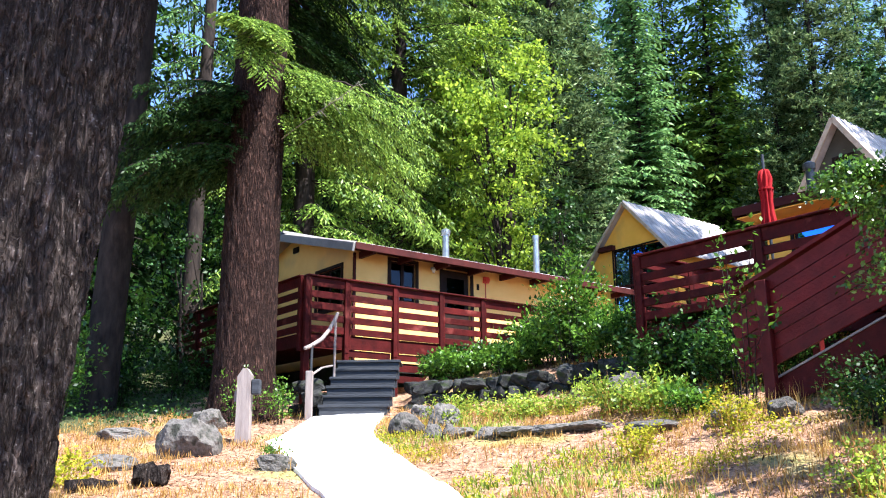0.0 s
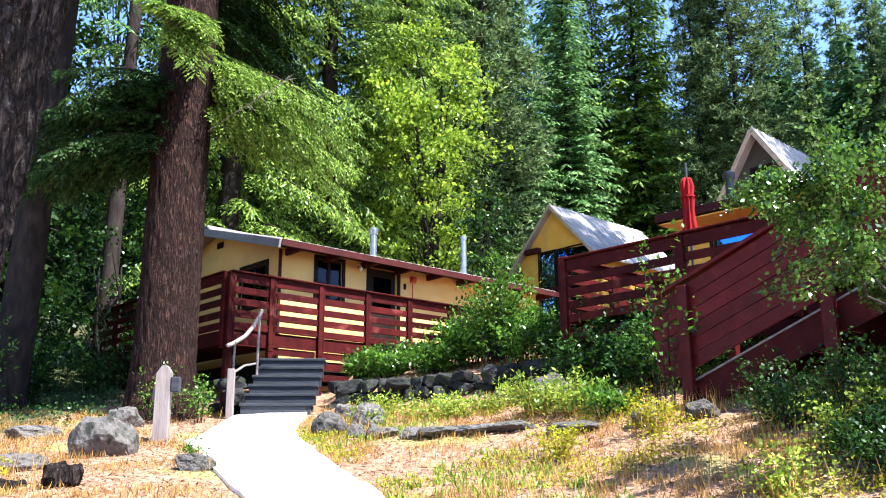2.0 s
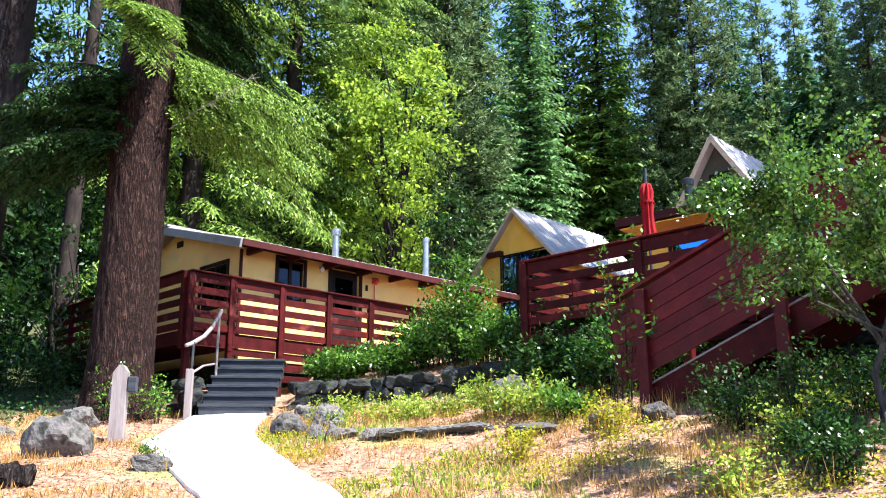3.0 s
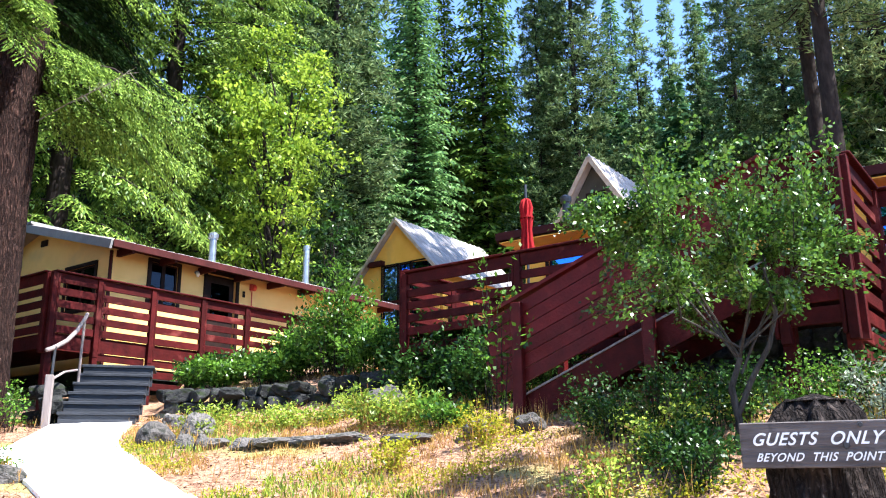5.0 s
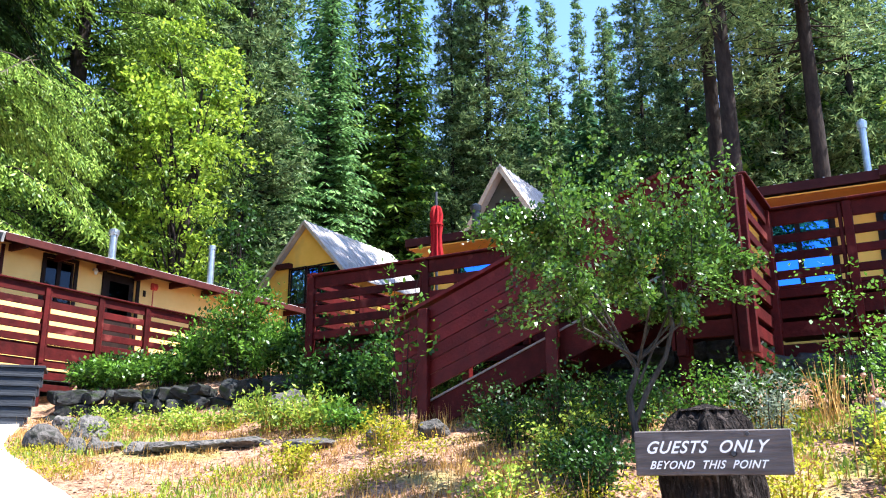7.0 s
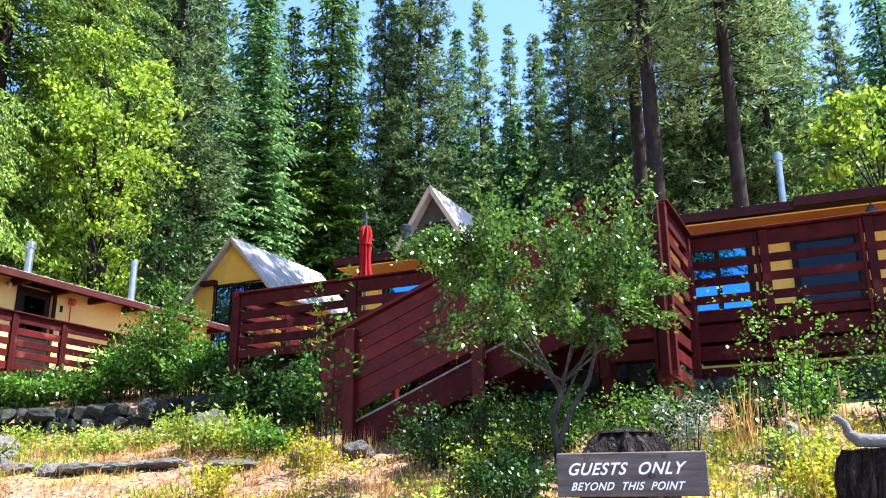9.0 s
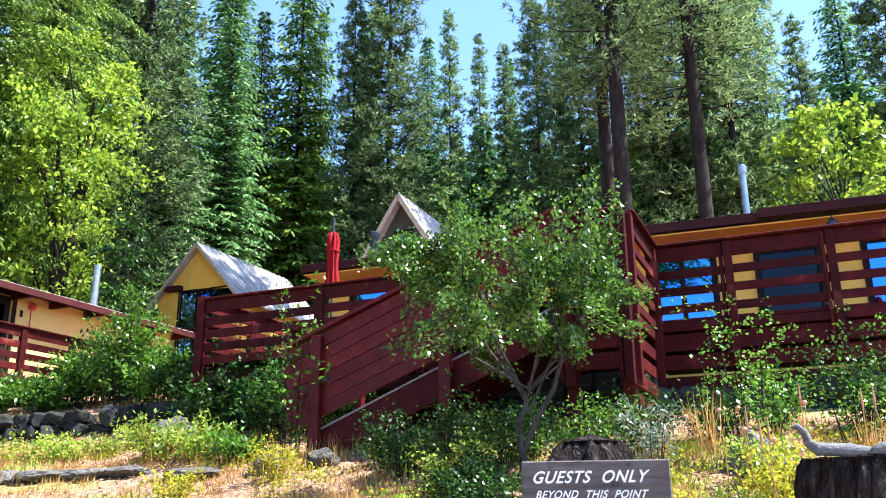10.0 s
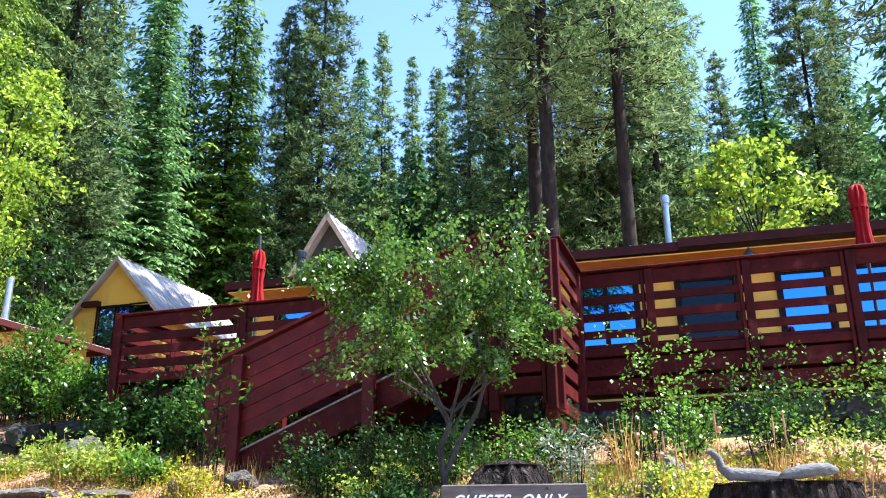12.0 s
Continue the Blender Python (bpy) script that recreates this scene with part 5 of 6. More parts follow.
tube(dead, [(-2.65, 13.4, 6.85), (-2.2, 13.0, 7.0), (-1.6, 12.6, 7.22), (-1.2, 12.4, 7.45)], [0.010, 0.008, 0.006, 0.003], 6)
for k in range(22):
    f = 0.35 + 0.62 * k / 22
    p = Vector((-2.65, 13.4, 6.85)).lerp(Vector((-1.2, 12.4, 7.42)), f)
    q = p + Vector((rr_.uniform(-0.05, 0.16), rr_.uniform(-0.1, 0.1), rr_.choice((-1, 1)) * rr_.uniform(0.06, 0.2)))
    tube(dead, [p, q], [0.004, 0.002], 4)
part("dead_branch", dead, M_CUT, second_fir, "bare grey dead branch")

# slender trunks at the edge of the shaded wood
for p, q, r in (((-5.88, 14.88, 3.56), (-5.69, 14.95, 10.34), 0.27), ((-8.9, 17.0, 3.0), (-8.7, 17.0, 12.0), 0.18), ((-6.3, 21.0, 3.5), (-6.2, 21.0, 14.0), 0.2), ((-10.5, 19.0, 3.0), (-10.2, 19.0, 13.0), 0.22)):
    g = ground_z(p[0], p[1])
    foot, top = far_up(p, q, g - 0.3), far_up(p, q, 14.0)
    t = thing("slender_trunk", foot, "slender dark conifer trunk in the shaded wood", "tree", "shaded trunks", grid=False)
    part("trunk", tube(bmesh.new(), [far_up(p, q, g - 0.3 + (14.3 - g) * k / 8) for k in range(9)], [r * (1.15 - 0.05 * k) for k in range(9)], 16, False), M_FARBARK, t, smooth=True)
    specs = [(far_up(p, q, 12.5 + rng.uniform(-1.5, 1.2)), (math.sin(a), math.cos(a), 0.1), rng.uniform(1.0, 2.0), 0.4) for a in rng.uniform(0, 6.28, 10)]
    boughs(t, "crown", specs, M_FIR, "", 0.16, 0.05, 0.14, 0.28, 0.5)

# Unseen boughs, the first set towards the sun, added to shade this trunk.
specs = [(far_up(T1P, T1Q, rng.uniform(7.3, 10.5)), (math.sin(a), math.cos(a), 0.12), rng.uniform(2.5, 5.0), 0.10) for a in rng.uniform(1.85, 2.5, 7)]
specs += [(far_up(T1P, T1Q, rng.uniform(8.5, 11.3)), (math.sin(a), math.cos(a), 0.12), rng.uniform(2.0, 3.5), 0.2) for a in rng.uniform(2.75, 6.0, 22)]
boughs(near_fir, "crown", specs, M_FIR, "", 0.22, 0.09, 0.2, 0.25, 0.3)


def leafy(rng, centres, spread, n, size, up=0.7):
    """Leaves scattered round points."""
    C = np.repeat(np.asarray(centres, float), n, axis=0)
    k = len(C)
    P = C + rng.normal(0, 1, (k, 3)) * spread
    D = rng.normal(0, 1, (k, 3)) + [0, 0, -0.25]
    N = rng.normal(0, 0.6, (k, 3)) + [0, 0, up]
    L = size * rng.uniform(0.6, 1.3, k)
    return kites(P, D, N, L, L * 0.62)


def broadleaf(name, base, label, height, radius, material, seed, leaf=0.16, clumps=90, per=42, crown_low=0.25, trunk_r=0.12, stems=1):
    """A deciduous tree: trunk, limbs and leaves in many uneven clumps."""
    rng = np.random.default_rng(seed)
    t = thing(name, base, label, "tree", grid=False)
    x, y, z = base
    limbs, centres = [], []
    for s in range(stems):
        top = np.array([x + rng.normal(0, 0.1) * radius, y + rng.normal(0, 0.1) * radius, z + height * 0.8])
        foot = np.array([x + 0.2 * s, y, z - 0.2])
        limbs.append(([foot, (foot + top) / 2 + rng.normal(0, 0.05, 3) * height * 0.3, top], [trunk_r, trunk_r * 0.7, trunk_r * 0.25]))
        for k in range(clumps // stems):
            f = rng.uniform(crown_low, 1.0)
            a = rng.uniform(0, 6.283)
            rr = radius * math.sqrt(max(0.05, 1 - ((f - (crown_low + 1) / 2) / ((1 - crown_low) / 2)) ** 2 * 0.85)) * rng.uniform(0.35, 1.05)
            c = np.array([x + rr * math.cos(a), y + rr * math.sin(a), z + f * height])
            st = foot + (top - foot) * max(0.12, f - 0.25) / 0.95
            if k % 3 == 0:
                limbs.append(([st, (st + c) / 2 + np.array([0, 0, 0.06 * rr]), c], [trunk_r * 0.35, trunk_r * 0.2, trunk_r * 0.06]))
            centres.append(c)
    bm = bmesh.new()
    for p, r in limbs:
        tube(bm, p, r, 6, False)
    part("trunk", bm, M_FARBARK, t)
    V = []
    for c in centres:
        sp = radius * rng.uniform(0.08, 0.17)
        V.append(leafy(rng, [c], np.array([sp, sp, sp * 0.55]), per, leaf))
    inv_ = np.array(BASE[t.name])
    W = np.concatenate(V) @ inv_[:3, :3].T + inv_[:3, 3]
    mesh_part("crown", leaf_mesh("crown", W, material), t)
    return t


def at(az, d, dz=0.0):
    x, y = d * math.sin(radians(az)), d * math.cos(radians(az))
    return (x, y, ground_z(x, y) + dz)


broadleaf("maple_tree", at(4.0, 25.5), "bright yellow-green maple behind the long cabin", 10.2, 2.0, M_MAPLE, 3, 0.15, 110, 130, 0.15, 0.13, 2)
broadleaf("maple_tree", at(0.8, 27.0), "bright yellow-green maple behind the long cabin", 9.2, 1.4, M_MAPLE, 13, 0.15, 55, 120, 0.2, 0.10)
broadleaf("maple_tree", at(55.4, 32.0), "yellow-green maple behind the lodge", 9.5, 2.2, M_MAPLE, 4, 0.26, 60, 50, 0.4, 0.12)
broadleaf("maple_tree", at(43.8, 34.0), "green maple behind the lodge", 10.0, 2.4, M_SHRUB, 6, 0.26, 70, 60, 0.25, 0.12)
broadleaf("alder_tree", at(-22.0, 18.0), "green understorey tree in the wood", 3.6, 1.4, M_SHRUB, 7, 0.11, 34, 60, 0.15, 0.06, 2)
broadleaf("alder_tree", at(-16.5, 20.0), "understorey tree in the wood, coloured dark for shade", 3.4, 1.4, M_SHADESHRUB, 8, 0.11, 34, 60, 0.1, 0.06, 2)
broadleaf("alder_tree", at(-24.0, 24.0), "yellow-green understorey tree in the wood", 6.6, 1.6, M_MAPLE, 9, 0.18, 50, 45, 0.35, 0.07)
broadleaf("alder_tree", at(-18.5, 27.0), "green understorey tree in the wood", 6.5, 2.0, M_SHADESHRUB, 19, 0.15, 40, 60, 0.2, 0.07)
broadleaf("alder_tree", at(-28.0, 19.0), "understorey tree in the wood, coloured dark for shade", 3.2, 1.5, M_SHADESHRUB, 29, 0.11, 40, 60, 0.1, 0.06)
broadleaf("alder_tree", at(-16.8, 25.0), "tall thin alder in the wood with dark leaves", 15.0, 2.6, M_SHADESHRUB, 49, 0.16, 90, 80, 0.2, 0.09, 2)
broadleaf("dogwood_tree", at(8.0, 24.5), "slim green tree between the cabins", 4.4, 0.8, M_SHADESHRUB, 39, 0.14, 50, 45, 0.2, 0.05, 2)

# small fruit tree in front of the deck
apple = thing("apple_tree", (3.92, 5.66, ground_z(3.92, 5.66)), "small leafy apple tree in front of the deck stairs", "tree", grid=False)
rng = np.random.default_rng(91)
bm = bmesh.new()
g = ground_z(3.9, 5.66)
FORK = np.array([3.93, 5.66, 2.42])
C0 = np.array([3.90, 5.69, 3.36])
tube(bm, [(3.86, 5.72, g - 0.2), (3.90, 5.70, 1.95), (3.86, 5.70, 2.2), FORK], [0.034, 0.030, 0.026, 0.020], 8, False)
tube(bm, [(3.89, 5.69, 2.0), (3.98, 5.62, 2.25), (4.10, 5.53, 2.5), (4.16, 5.49, 2.75), (4.10, 5.50, 3.1)], [0.024, 0.022, 0.020, 0.017, 0.010], 8, False)
V = []
mains = []
for k in range(9):
    a = 2 * math.pi * k / 9 + rng.uniform(-0.3, 0.3)
    tip = C0 + np.array([math.cos(a) * rng.uniform(0.5, 0.8), math.sin(a) * rng.uniform(0.5, 0.8), rng.uniform(-0.35, 0.4)])
    root = FORK + np.array([0, 0, rng.uniform(-0.15, 0.1)])
    kink = root * 0.45 + tip * 0.55 + rng.normal(0, 0.09, 3)
    tube(bm, [root, kink, tip], [0.012, 0.009, 0.005], 6, False)
    mains += [kink * (1 - f) + tip * f for f in (0, 0.35, 0.7, 1.0)]
mains = np.array(mains)
for k in range(150):
    v = unit(rng.normal(0, 1, 3)) * rng.uniform(0.5, 1.0) ** 0.6
    if v[2] < -0.6:
        v[2] = -0.45
    if noise.noise(tuple(v * 2.6 + 3.0)) < -0.27:
        continue
    # Crown top lowered on the camera's left to fit the view.
    lean = max(0.0, -0.83 * v[0] + 0.56 * v[1])
    if v[2] > 0:
        v[2] *= 1 - 0.85 * lean
    e = C0 + v * np.array([1.10, 1.04, 0.95]) * (1.0 + 0.5 * noise.noise(tuple(v * 1.7)))
    st = mains[np.argmin(np.linalg.norm(mains - e, axis=1))]
    mid = st * 0.5 + e * 0.5 + rng.normal(0, 0.05, 3)
    tube(bm, [st, mid, e], [0.006, 0.004, 0.002], 4, False)
    n = 240
    f = rng.uniform(0.0, 1.1, n)[:, None]
    P = np.where(f < 0.5, st + (mid - st) * f * 2, mid + (e - mid) * (f * 2 - 1)) + rng.normal(0, 0.042, (n, 3))
    D = rng.normal(0, 0.8, (n, 3)) + unit(e - mid)
    L = 0.040 * rng.uniform(0.6, 1.35, n)
    V.append(kites(P, D, rng.normal(0, 0.6, (n, 3)) + [0, 0, 0.8], L, L * 0.64))
part("trunk", bm, M_GREYBARK, apple)
inv_ = np.array(BASE[apple.name])
mesh_part("crown", leaf_mesh("crown", np.concatenate(V) @ inv_[:3, :3].T + inv_[:3, 3], M_APPLE), apple)


def shrub(x, y, w, h, label, material, seed, leaf=0.06, stems=26, per=46, open_=0.0, name="shrub", narrow=0.55, z=None):
    """Arching stems set with leaves from near the ground to the tips."""
    rng = np.random.default_rng(seed)
    z = ground_z(x, y) if z is None else z
    t = thing(name, (x, y, z), label, "shrub", grid=False)
    bm = bmesh.new()
    V = []
    per, leaf = int(per * 1.4), leaf * 0.95
    if math.hypot(x, y) < 9 and material is not M_SAGE:
        per, leaf, narrow = int(per * 1.7), leaf * 0.66, 0.72
    twigs = 7
    for s in range(stems):
        a, q = rng.uniform(0, 6.283), rng.uniform(0, 1) ** 0.6
        hh = h * rng.uniform(0.5, 1.08) * (1 - 0.4 * q * q)
        e = np.array([w / 2 * q * math.cos(a), w / 2 * q * math.sin(a), hh])
        m_ = e * np.array([0.6, 0.6, 0.62]) + rng.normal(0, 0.03, 3)
        foot = e * np.array([0.35, 0.35, 0.0])
        tube(bm, [(foot[0], foot[1], -0.1), tuple(m_), tuple(e)], [0.006, 0.004, 0.002], 4, False)
        for j in range(twigs):
            f = rng.uniform(open_ + 0.12, 1.0) if j else 1.0
            c = foot + (m_ - foot) * f * 2 if f < 0.5 else m_ + (e - m_) * (f * 2 - 1)
            d = unit(rng.normal(0, 1, 3) * [1, 1, 0.45] + [0, 0, 0.35] + unit(e) * 0.5)
            tl = (0.10 + 0.13 * (w + h) / 2) * rng.uniform(0.5, 1.3)
            k = max(3, per // twigs)
            g = rng.uniform(0.0, 1.1, k)[:, None]
            P = c + d * tl * g + [0, 0, -0.25] * (tl * g * g) + rng.normal(0, 0.012 + 0.12 * tl, (k, 3))
            D = rng.normal(0, 0.75, (k, 3)) + d
            L = leaf * rng.uniform(0.6, 1.35, k)
            V.append(kites(P, D, rng.normal(0, 0.5, (k, 3)) + [0, 0, 0.9], L, L * narrow))
    bm.transform(Matrix.Translation((x, y, z)))
    part("branchwork", bm, M_STRAW if material in (M_WEED, M_HERB) else M_FARBARK, t)
    mesh_part("foliage", leaf_mesh("foliage", np.concatenate(V), material), t)
    return t


L_B = "dense green leafy bush below the cabin deck"
L_D = "glossy bush on the bank below the deck, coloured dark for shade"
L_W = "low weedy shrub in front of the stairs"
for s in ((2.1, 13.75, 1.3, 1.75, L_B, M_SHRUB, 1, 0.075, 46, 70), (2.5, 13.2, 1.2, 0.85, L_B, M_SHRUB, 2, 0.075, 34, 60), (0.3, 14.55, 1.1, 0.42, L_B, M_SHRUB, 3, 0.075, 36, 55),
          (1.05, 14.2, 1.1, 0.5, L_B, M_SHRUB, 4, 0.075, 36, 55), (-0.15, 14.85, 0.6, 0.45, L_B, M_SHRUB, 5, 0.07, 22, 45), (3.0, 12.8, 1.3, 0.8, L_D, M_SHADESHRUB, 6, 0.075, 36, 55),
          (3.05, 11.7, 1.2, 0.8, L_D, M_SHADESHRUB, 7, 0.075, 36, 55), (3.4, 10.3, 1.2, 0.85, L_D, M_SHADESHRUB, 8, 0.07, 36, 55), (3.9, 10.0, 1.1, 0.9, L_D, M_SHADESHRUB, 9, 0.07, 34, 50),
          (2.2, 14.5, 1.5, 0.9, L_D, M_SHADESHRUB, 10, 0.075, 36, 55), (3.6, 11.6, 1.6, 1.1, L_D, M_SHADESHRUB, 18, 0.075, 40, 60), (4.2, 10.9, 1.4, 1.0, L_D, M_SHADESHRUB, 28, 0.075, 36, 55), (1.6, 14.6, 1.3, 0.8, L_B, M_SHRUB, 38, 0.075, 36, 50), (0.35, 15.2, 1.1, 0.42, L_B, M_SHADESHRUB, 61, 0.075, 34, 45), (0.95, 15.2, 1.1, 0.45, L_B, M_SHADESHRUB, 62, 0.075, 34, 45), (1.9, 14.8, 1.4, 1.0, L_B, M_SHADESHRUB, 63, 0.075, 34, 45), (-0.15, 15.4, 0.6, 0.4, L_B, M_SHADESHRUB, 64, 0.07, 22, 40),
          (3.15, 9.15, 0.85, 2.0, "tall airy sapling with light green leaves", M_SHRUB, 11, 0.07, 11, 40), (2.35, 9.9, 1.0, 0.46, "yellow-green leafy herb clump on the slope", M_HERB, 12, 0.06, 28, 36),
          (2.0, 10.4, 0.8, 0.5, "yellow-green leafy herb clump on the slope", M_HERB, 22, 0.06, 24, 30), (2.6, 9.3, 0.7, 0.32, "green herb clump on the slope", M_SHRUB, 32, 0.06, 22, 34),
          (3.7, 7.6, 0.75, 0.55, L_W, M_SHADESHRUB, 13, 0.06, 18, 24), (4.0, 7.0, 0.8, 0.62, L_W, M_SHADESHRUB, 14, 0.06, 20, 26), (3.5, 6.9, 0.7, 0.4, L_W, M_SHADESHRUB, 15, 0.06, 18, 24),
          (4.4, 6.3, 0.8, 0.5, L_W, M_SHADESHRUB, 16, 0.055, 20, 28), (3.4, 5.7, 0.6, 0.38, L_W, M_SHADESHRUB, 17, 0.055, 18, 26), (4.7, 5.7, 0.8, 0.5, "pale-leaved bramble by the deck corner", M_SHRUB, 41, 0.05, 22, 28),
          (3.15, 5.1, 0.4, 0.4, L_W, M_SHADESHRUB, 19, 0.05, 14, 24), (2.6, 5.4, 0.6, 0.35, "yellow-green weed clump in the grass", M_HERB, 20, 0.05, 14, 26),
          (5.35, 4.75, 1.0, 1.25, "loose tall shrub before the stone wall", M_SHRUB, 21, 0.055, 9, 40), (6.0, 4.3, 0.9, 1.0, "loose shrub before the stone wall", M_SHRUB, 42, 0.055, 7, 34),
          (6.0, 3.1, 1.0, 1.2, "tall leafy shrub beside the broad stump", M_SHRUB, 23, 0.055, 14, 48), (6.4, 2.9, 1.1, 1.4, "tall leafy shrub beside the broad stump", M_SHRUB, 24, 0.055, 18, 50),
          (5.7, 5.35, 0.8, 0.5, L_W, M_SHADESHRUB, 71, 0.06, 20, 30), (6.3, 5.3, 0.9, 0.55, L_W, M_SHRUB, 72, 0.06, 20, 30), (6.9, 4.7, 0.9, 0.55, L_W, M_SHADESHRUB, 73, 0.06, 20, 30), (5.1, 5.7, 0.8, 0.5, L_W, M_SHADESHRUB, 74, 0.06, 20, 30), (6.1, 3.7, 0.8, 0.5, "yellow-green weed clump in the grass", M_HERB, 75, 0.05, 20, 26), (4.9, 4.3, 0.7, 0.35, "yellow-green weed clump in the grass", M_HERB, 76, 0.05, 18, 26), (6.6, 4.6, 0.9, 0.8, L_W, M_SHADESHRUB, 25, 0.06, 20, 30), (4.5, 3.7, 0.6, 0.4, "yellow weed clump in the grass", M_WEED, 26, 0.05, 18, 24), (3.75, 3.95, 0.5, 0.3, "yellow weed clump in the grass", M_WEED, 27, 0.045, 16, 20),
          (-3.0, 12.7, 0.5, 0.9, "thin sapling at the foot of the fir", M_SHRUB, 43, 0.05, 9, 36), (-2.45, 12.9, 0.5, 0.8, "thin sapling at the foot of the fir", M_SHRUB, 44, 0.05, 9, 36),
          (2.6, 8.0, 0.6, 0.35, "bright yellow weed clump in dry grass", M_WEED, 45, 0.05, 18, 22), (1.75, 7.9, 0.55, 0.32, "bright yellow weed clump in dry grass", M_WEED, 46, 0.05, 18, 22),
          (-3.55, 8.35, 0.42, 0.32, "bright yellow-green weed tuft", M_WEED, 47, 0.05, 18, 26), (-1.85, 9.6, 0.45, 0.16, "low green sprig by the path", M_SHRUB, 48, 0.04, 14, 20)):
    shrub(*s)
rr = random.Random(31)
for k in range(16):
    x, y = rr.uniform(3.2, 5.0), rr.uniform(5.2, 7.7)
    # Brambles near the apple tree get the shade-dark leaves.
    lab, m = ((L_W, M_SHADESHRUB), ("bramble with small glossy leaves, coloured dark for shade", M_SHADESHRUB), ("yellow-green weed clump in the grass", M_HERB))[k % 3]
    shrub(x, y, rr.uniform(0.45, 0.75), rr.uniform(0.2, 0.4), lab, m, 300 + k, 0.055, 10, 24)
for k in range(16):
    x = rr.uniform(-0.2, 2.6)
    y = 13.3 - 0.5 * x - rr.uniform(0.0, 1.5)
    shrub(x, y, rr.uniform(0.4, 0.8), rr.uniform(0.14, 0.32), "low yellow-green herbs on the slope", M_HERB, 330 + k, 0.05, 12, 24)
rr = random.Random(8)
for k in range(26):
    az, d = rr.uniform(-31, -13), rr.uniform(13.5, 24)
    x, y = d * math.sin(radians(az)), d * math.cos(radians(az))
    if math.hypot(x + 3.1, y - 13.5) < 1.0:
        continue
    shrub(x, y, rr.uniform(0.8, 1.5), rr.uniform(0.6, 1.9), "green undergrowth bush in the shaded wood", M_SHADESHRUB if k % 3 else M_SHRUB, 200 + k, 0.085, 20, 34)
sage = shrub(4.72, 5.15, 0.5, 0.62, "silvery sage plant with upright stems", M_SAGE, 51, 0.05, 9, 70, 0.0, "sage_plant", 0.3)
for x, y, h, n, s in ((5.05, 4.85, 0.62, 34, 1), (5.6, 3.9, 0.4, 24, 2), (3.4, 4.6, 0.35, 40, 3)):
    g_ = thing("tall_grass_clump", (x, y, ground_z(x, y)), "clump of tall straw-coloured grass", "grass", grid=False)
    rng = np.random.default_rng(60 + s)
    P = np.zeros((n, 3)) + rng.normal(0, 0.05, (n, 3)) * [1, 1, 0]
    mesh_part("foliage", leaf_mesh("foliage", kites(P, rng.normal(0, 0.17, (n, 3)) + [0, 0, 1], rng.normal(0, 1, (n, 3)), h * rng.uniform(0.6, 1.1, n), 0.012), M_STRAW), g_)
for k in range(16):
    az, d = rr.uniform(47, 60), rr.uniform(5.3, 6.3)
    x, y = d * math.sin(radians(az)), d * math.cos(radians(az))
    z, h = ground_z(x, y), rr.uniform(0.35, 0.62)
    f_ = thing("dried_flower", (x, y, z), "dried flower stalk with a faded brown head", "flower", "dried flowers", grid=False)
    dx, dy = rr.uniform(-0.08, 0.08), rr.uniform(-0.08, 0.08)
    part("stalk", tube(bmesh.new(), [(x, y, z - 0.05), (x + dx * 0.4, y + dy * 0.4, z + h * 0.6), (x + dx, y + dy, z + h)], [0.005, 0.004, 0.003], 5, False), M_STRAW, f_)
    if k % 3:
        part("flower_head", tube(bmesh.new(), [(x + dx, y + dy, z + h - 0.01), (x + dx, y + dy, z + h + 0.012), (x + dx, y + dy, z + h + 0.028)], [0.005, 0.020, 0.013], 10), M_FLOWER, f_)
    else:
        part("flower_head", tube(bmesh.new(), [(x + dx, y + dy, z + h - 0.02), (x + dx, y + dy, z + h + 0.05), (x + dx, y + dy, z + h + 0.14)], [0.004, 0.008, 0.003], 7), M_FLOWER, f_)

# ---- grass, weeds and litter on the slope ----
rng = np.random.default_rng(14)


def scatter(n, x0, x1, y0, y1, keep):
    pts = []
    while len(pts) < n:
        x, y = rng.uniform(x0, x1), rng.uniform(y0, y1)
        if abs(x - path_mid(y)) < path_half(y) + 0.03 and y < 13.6:
            continue
        if keep(x, y):
            pts.append((x, y, ground_z(x, y)))
    return np.array(pts)


def blades(name, pts, per, h, w, material, label, lean=0.35):
    P = np.repeat(pts, per, axis=0)
    k = len(P)
    P = P + rng.normal(0, 0.045, (k, 3)) * [1, 1, 0] - [0, 0, 0.015]
    V = kites(P, rng.normal(0, lean, (k, 3)) * [1, 1, 0.2] + [0, 0, 1], rng.normal(0, 1, (k, 3)), h * rng.uniform(0.4, 1.25, k), w)
    tagged(new(name, leaf_mesh(name, V, material)), label, "grass", kind="stuff")


def patch(s, t0, off):
    return lambda x, y: noise.noise((x * s, y * s, off)) > t0 + rng.normal(0, 0.06)


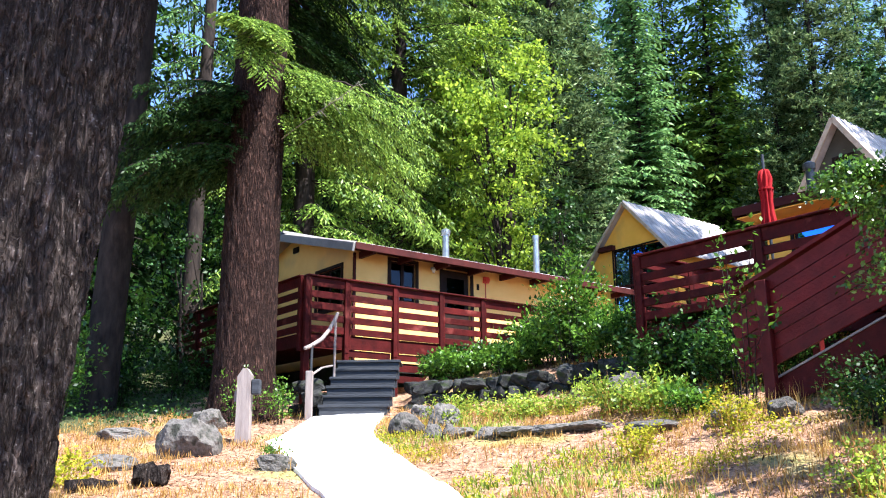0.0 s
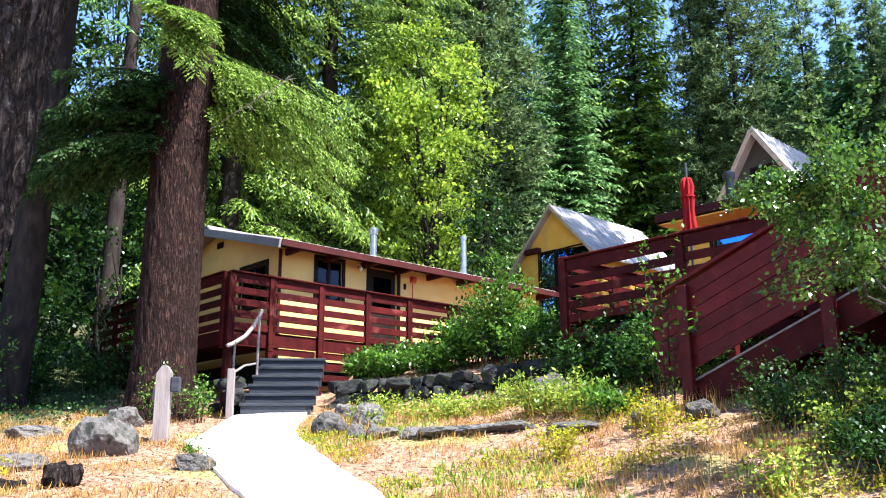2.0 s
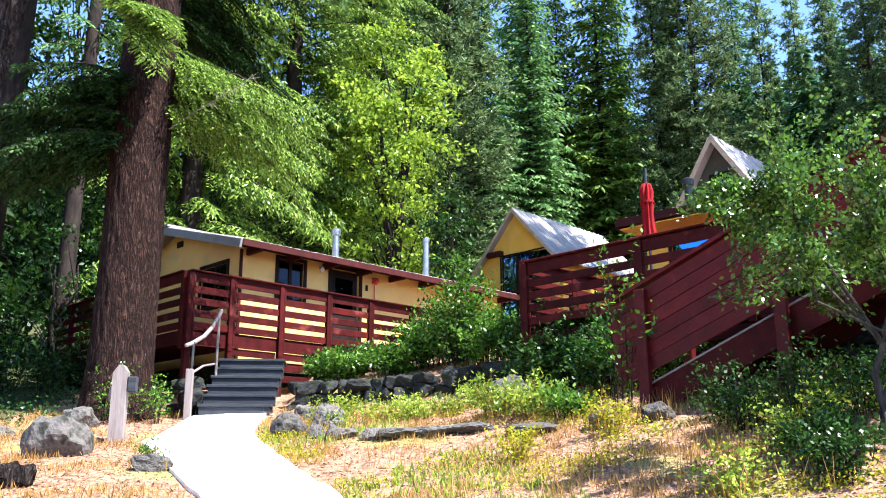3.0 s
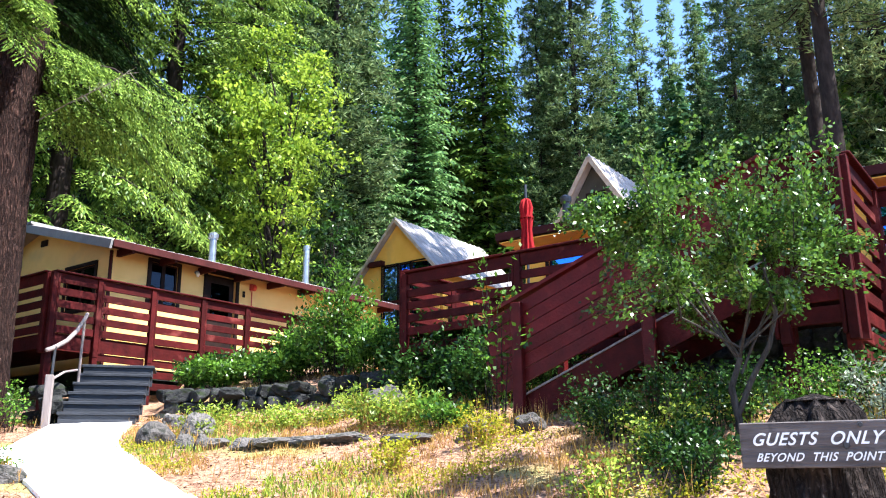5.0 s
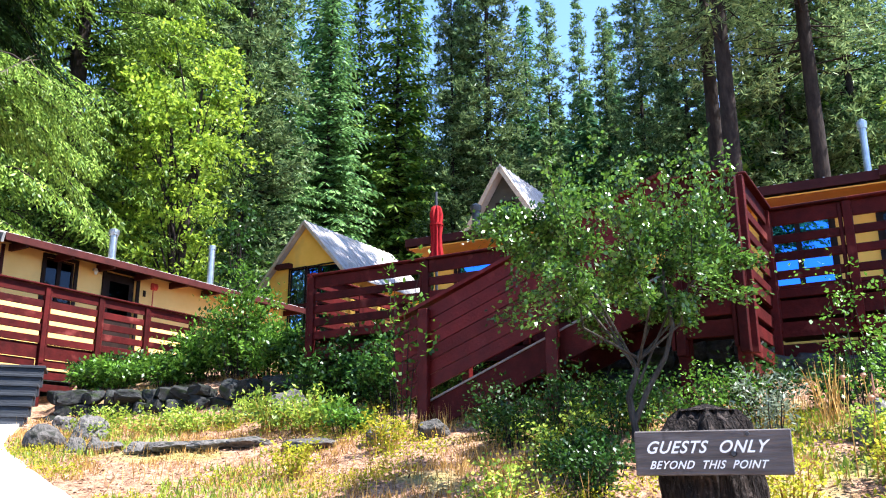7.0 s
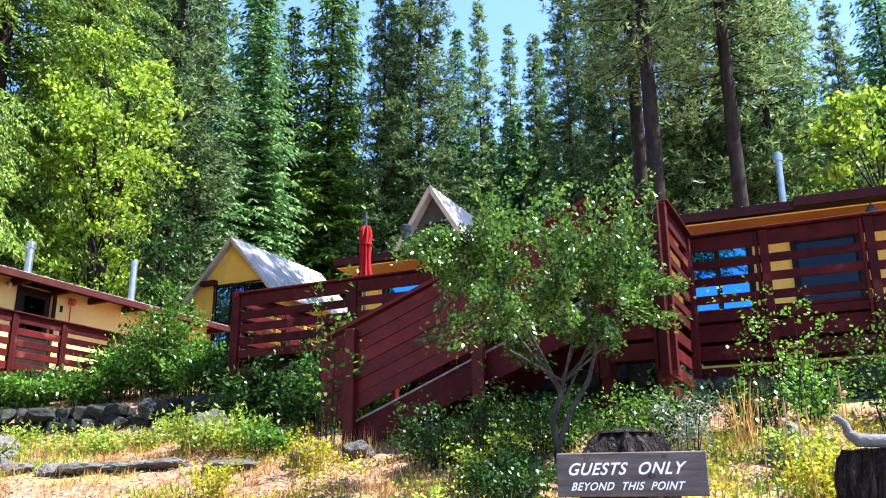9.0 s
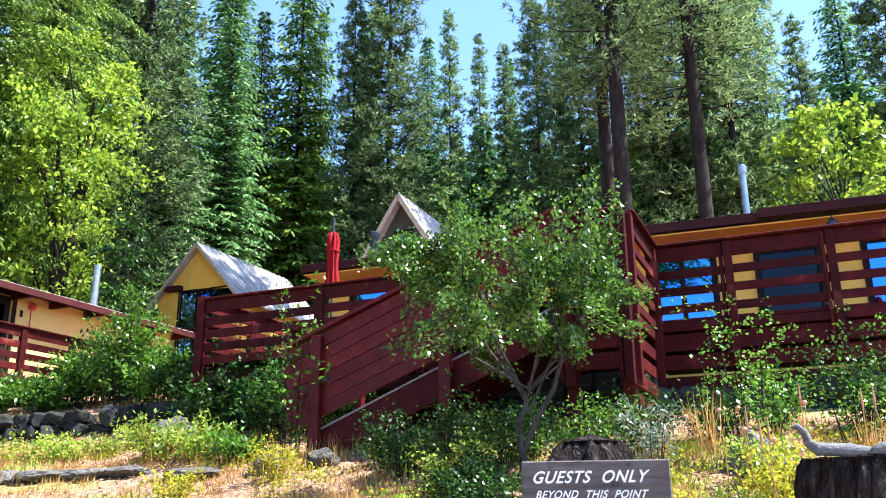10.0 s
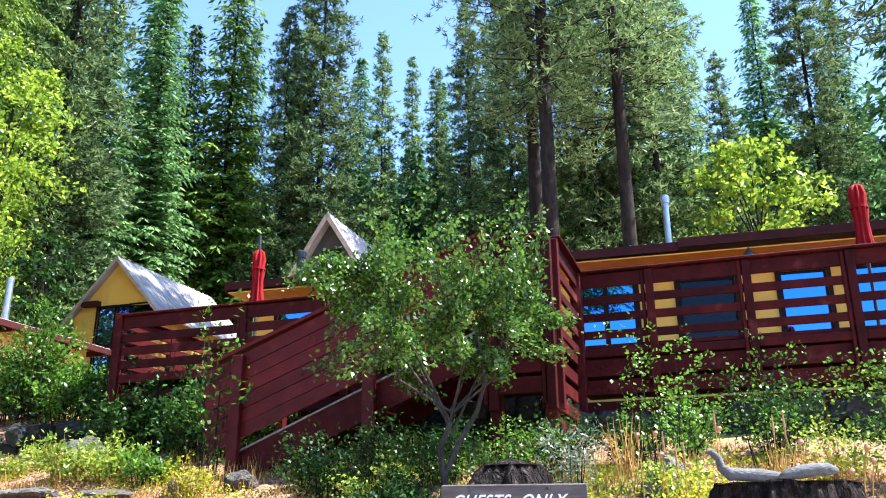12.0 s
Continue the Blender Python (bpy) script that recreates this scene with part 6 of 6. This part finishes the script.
blades("dry_grass", scatter(6000, -5.5, 6.8, 2.4, 14.2, patch(1.1, 0.0, 1.0)), 8, 0.10, 0.009, M_STRAW, "dry straw-coloured grass on the slope")
blades("green_grass", scatter(1300, -1.0, 6.8, 2.6, 13.2, patch(0.5, 0.18, 5.0)), 8, 0.10, 0.016, M_HERB, "patches of yellow-green grass and weeds")
blades("tall_dry_grass", scatter(650, -4.5, 6.5, 5.0, 13.0, patch(0.7, 0.08, 9.0)), 6, 0.24, 0.007, M_STRAW, "tall seeding dry grass", 0.25)
pts = scatter(52000, -5.0, 6.5, 2.4, 14.0, lambda x, y: True)
V = kites(pts + [0, 0, 0.012], rng.normal(0, 1, (len(pts), 3)) * [1, 1, 0.3], rng.normal(0, 0.45, (len(pts), 3)) + [0, 0, 1], rng.uniform(0.02, 0.075, len(pts)), rng.uniform(0.006, 0.022, len(pts)))
tagged(new("needle_litter", leaf_mesh("needle_litter", V, M_NEEDLES)), "rusty fallen needles and leaves on the ground", "litter", kind="stuff")
pts = scatter(1300, -1.0, 6.8, 2.6, 12.8, patch(0.9, 0.15, 21.0))
V = leafy(rng, pts + [0, 0, 0.04], np.array([0.08, 0.08, 0.03]), 18, 0.03)
tagged(new("weeds", leaf_mesh("weeds", V, M_WEED)), "low leafy weeds in the dry grass", "weeds", kind="stuff")
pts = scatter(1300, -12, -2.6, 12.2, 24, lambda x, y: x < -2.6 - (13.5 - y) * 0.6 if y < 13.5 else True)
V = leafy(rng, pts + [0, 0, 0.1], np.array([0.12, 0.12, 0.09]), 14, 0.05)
tagged(new("undergrowth", leaf_mesh("undergrowth", V, M_SHADESHRUB)), "low leafy undergrowth under the trees", "undergrowth", kind="stuff")

# chunk of old wood and a broken log in the needles
for x, y, r, l, a in ((-2.72, 8.25, 0.11, 0.32, 20), (-3.25, 8.2, 0.05, 0.5, 60)):
    lg = thing("log", (x, y, ground_z(x, y)), "short dark broken log lying in dry needles", "log", grid=False)
    c, s = math.cos(radians(a)) * l / 2, math.sin(radians(a)) * l / 2
    z = ground_z(x, y) + r * 0.8
    bm = bmesh.new()
    tube(bm, [(x + c * (k - 5) / 5, y + s * (k - 5) / 5, z) for k in range(11)], [r * (1.1 - 0.05 * abs(k - 4)) for k in range(11)], 28)
    for v in bm.verts:
        q = v.co * 9
        v.co += Vector((noise.noise(q), noise.noise(q + Vector((5, 1, 0))), noise.noise(q * 1.7 + Vector((0, 7, 2))))) * r * 0.55
    part("wood", bm, M_STUMP, lg)
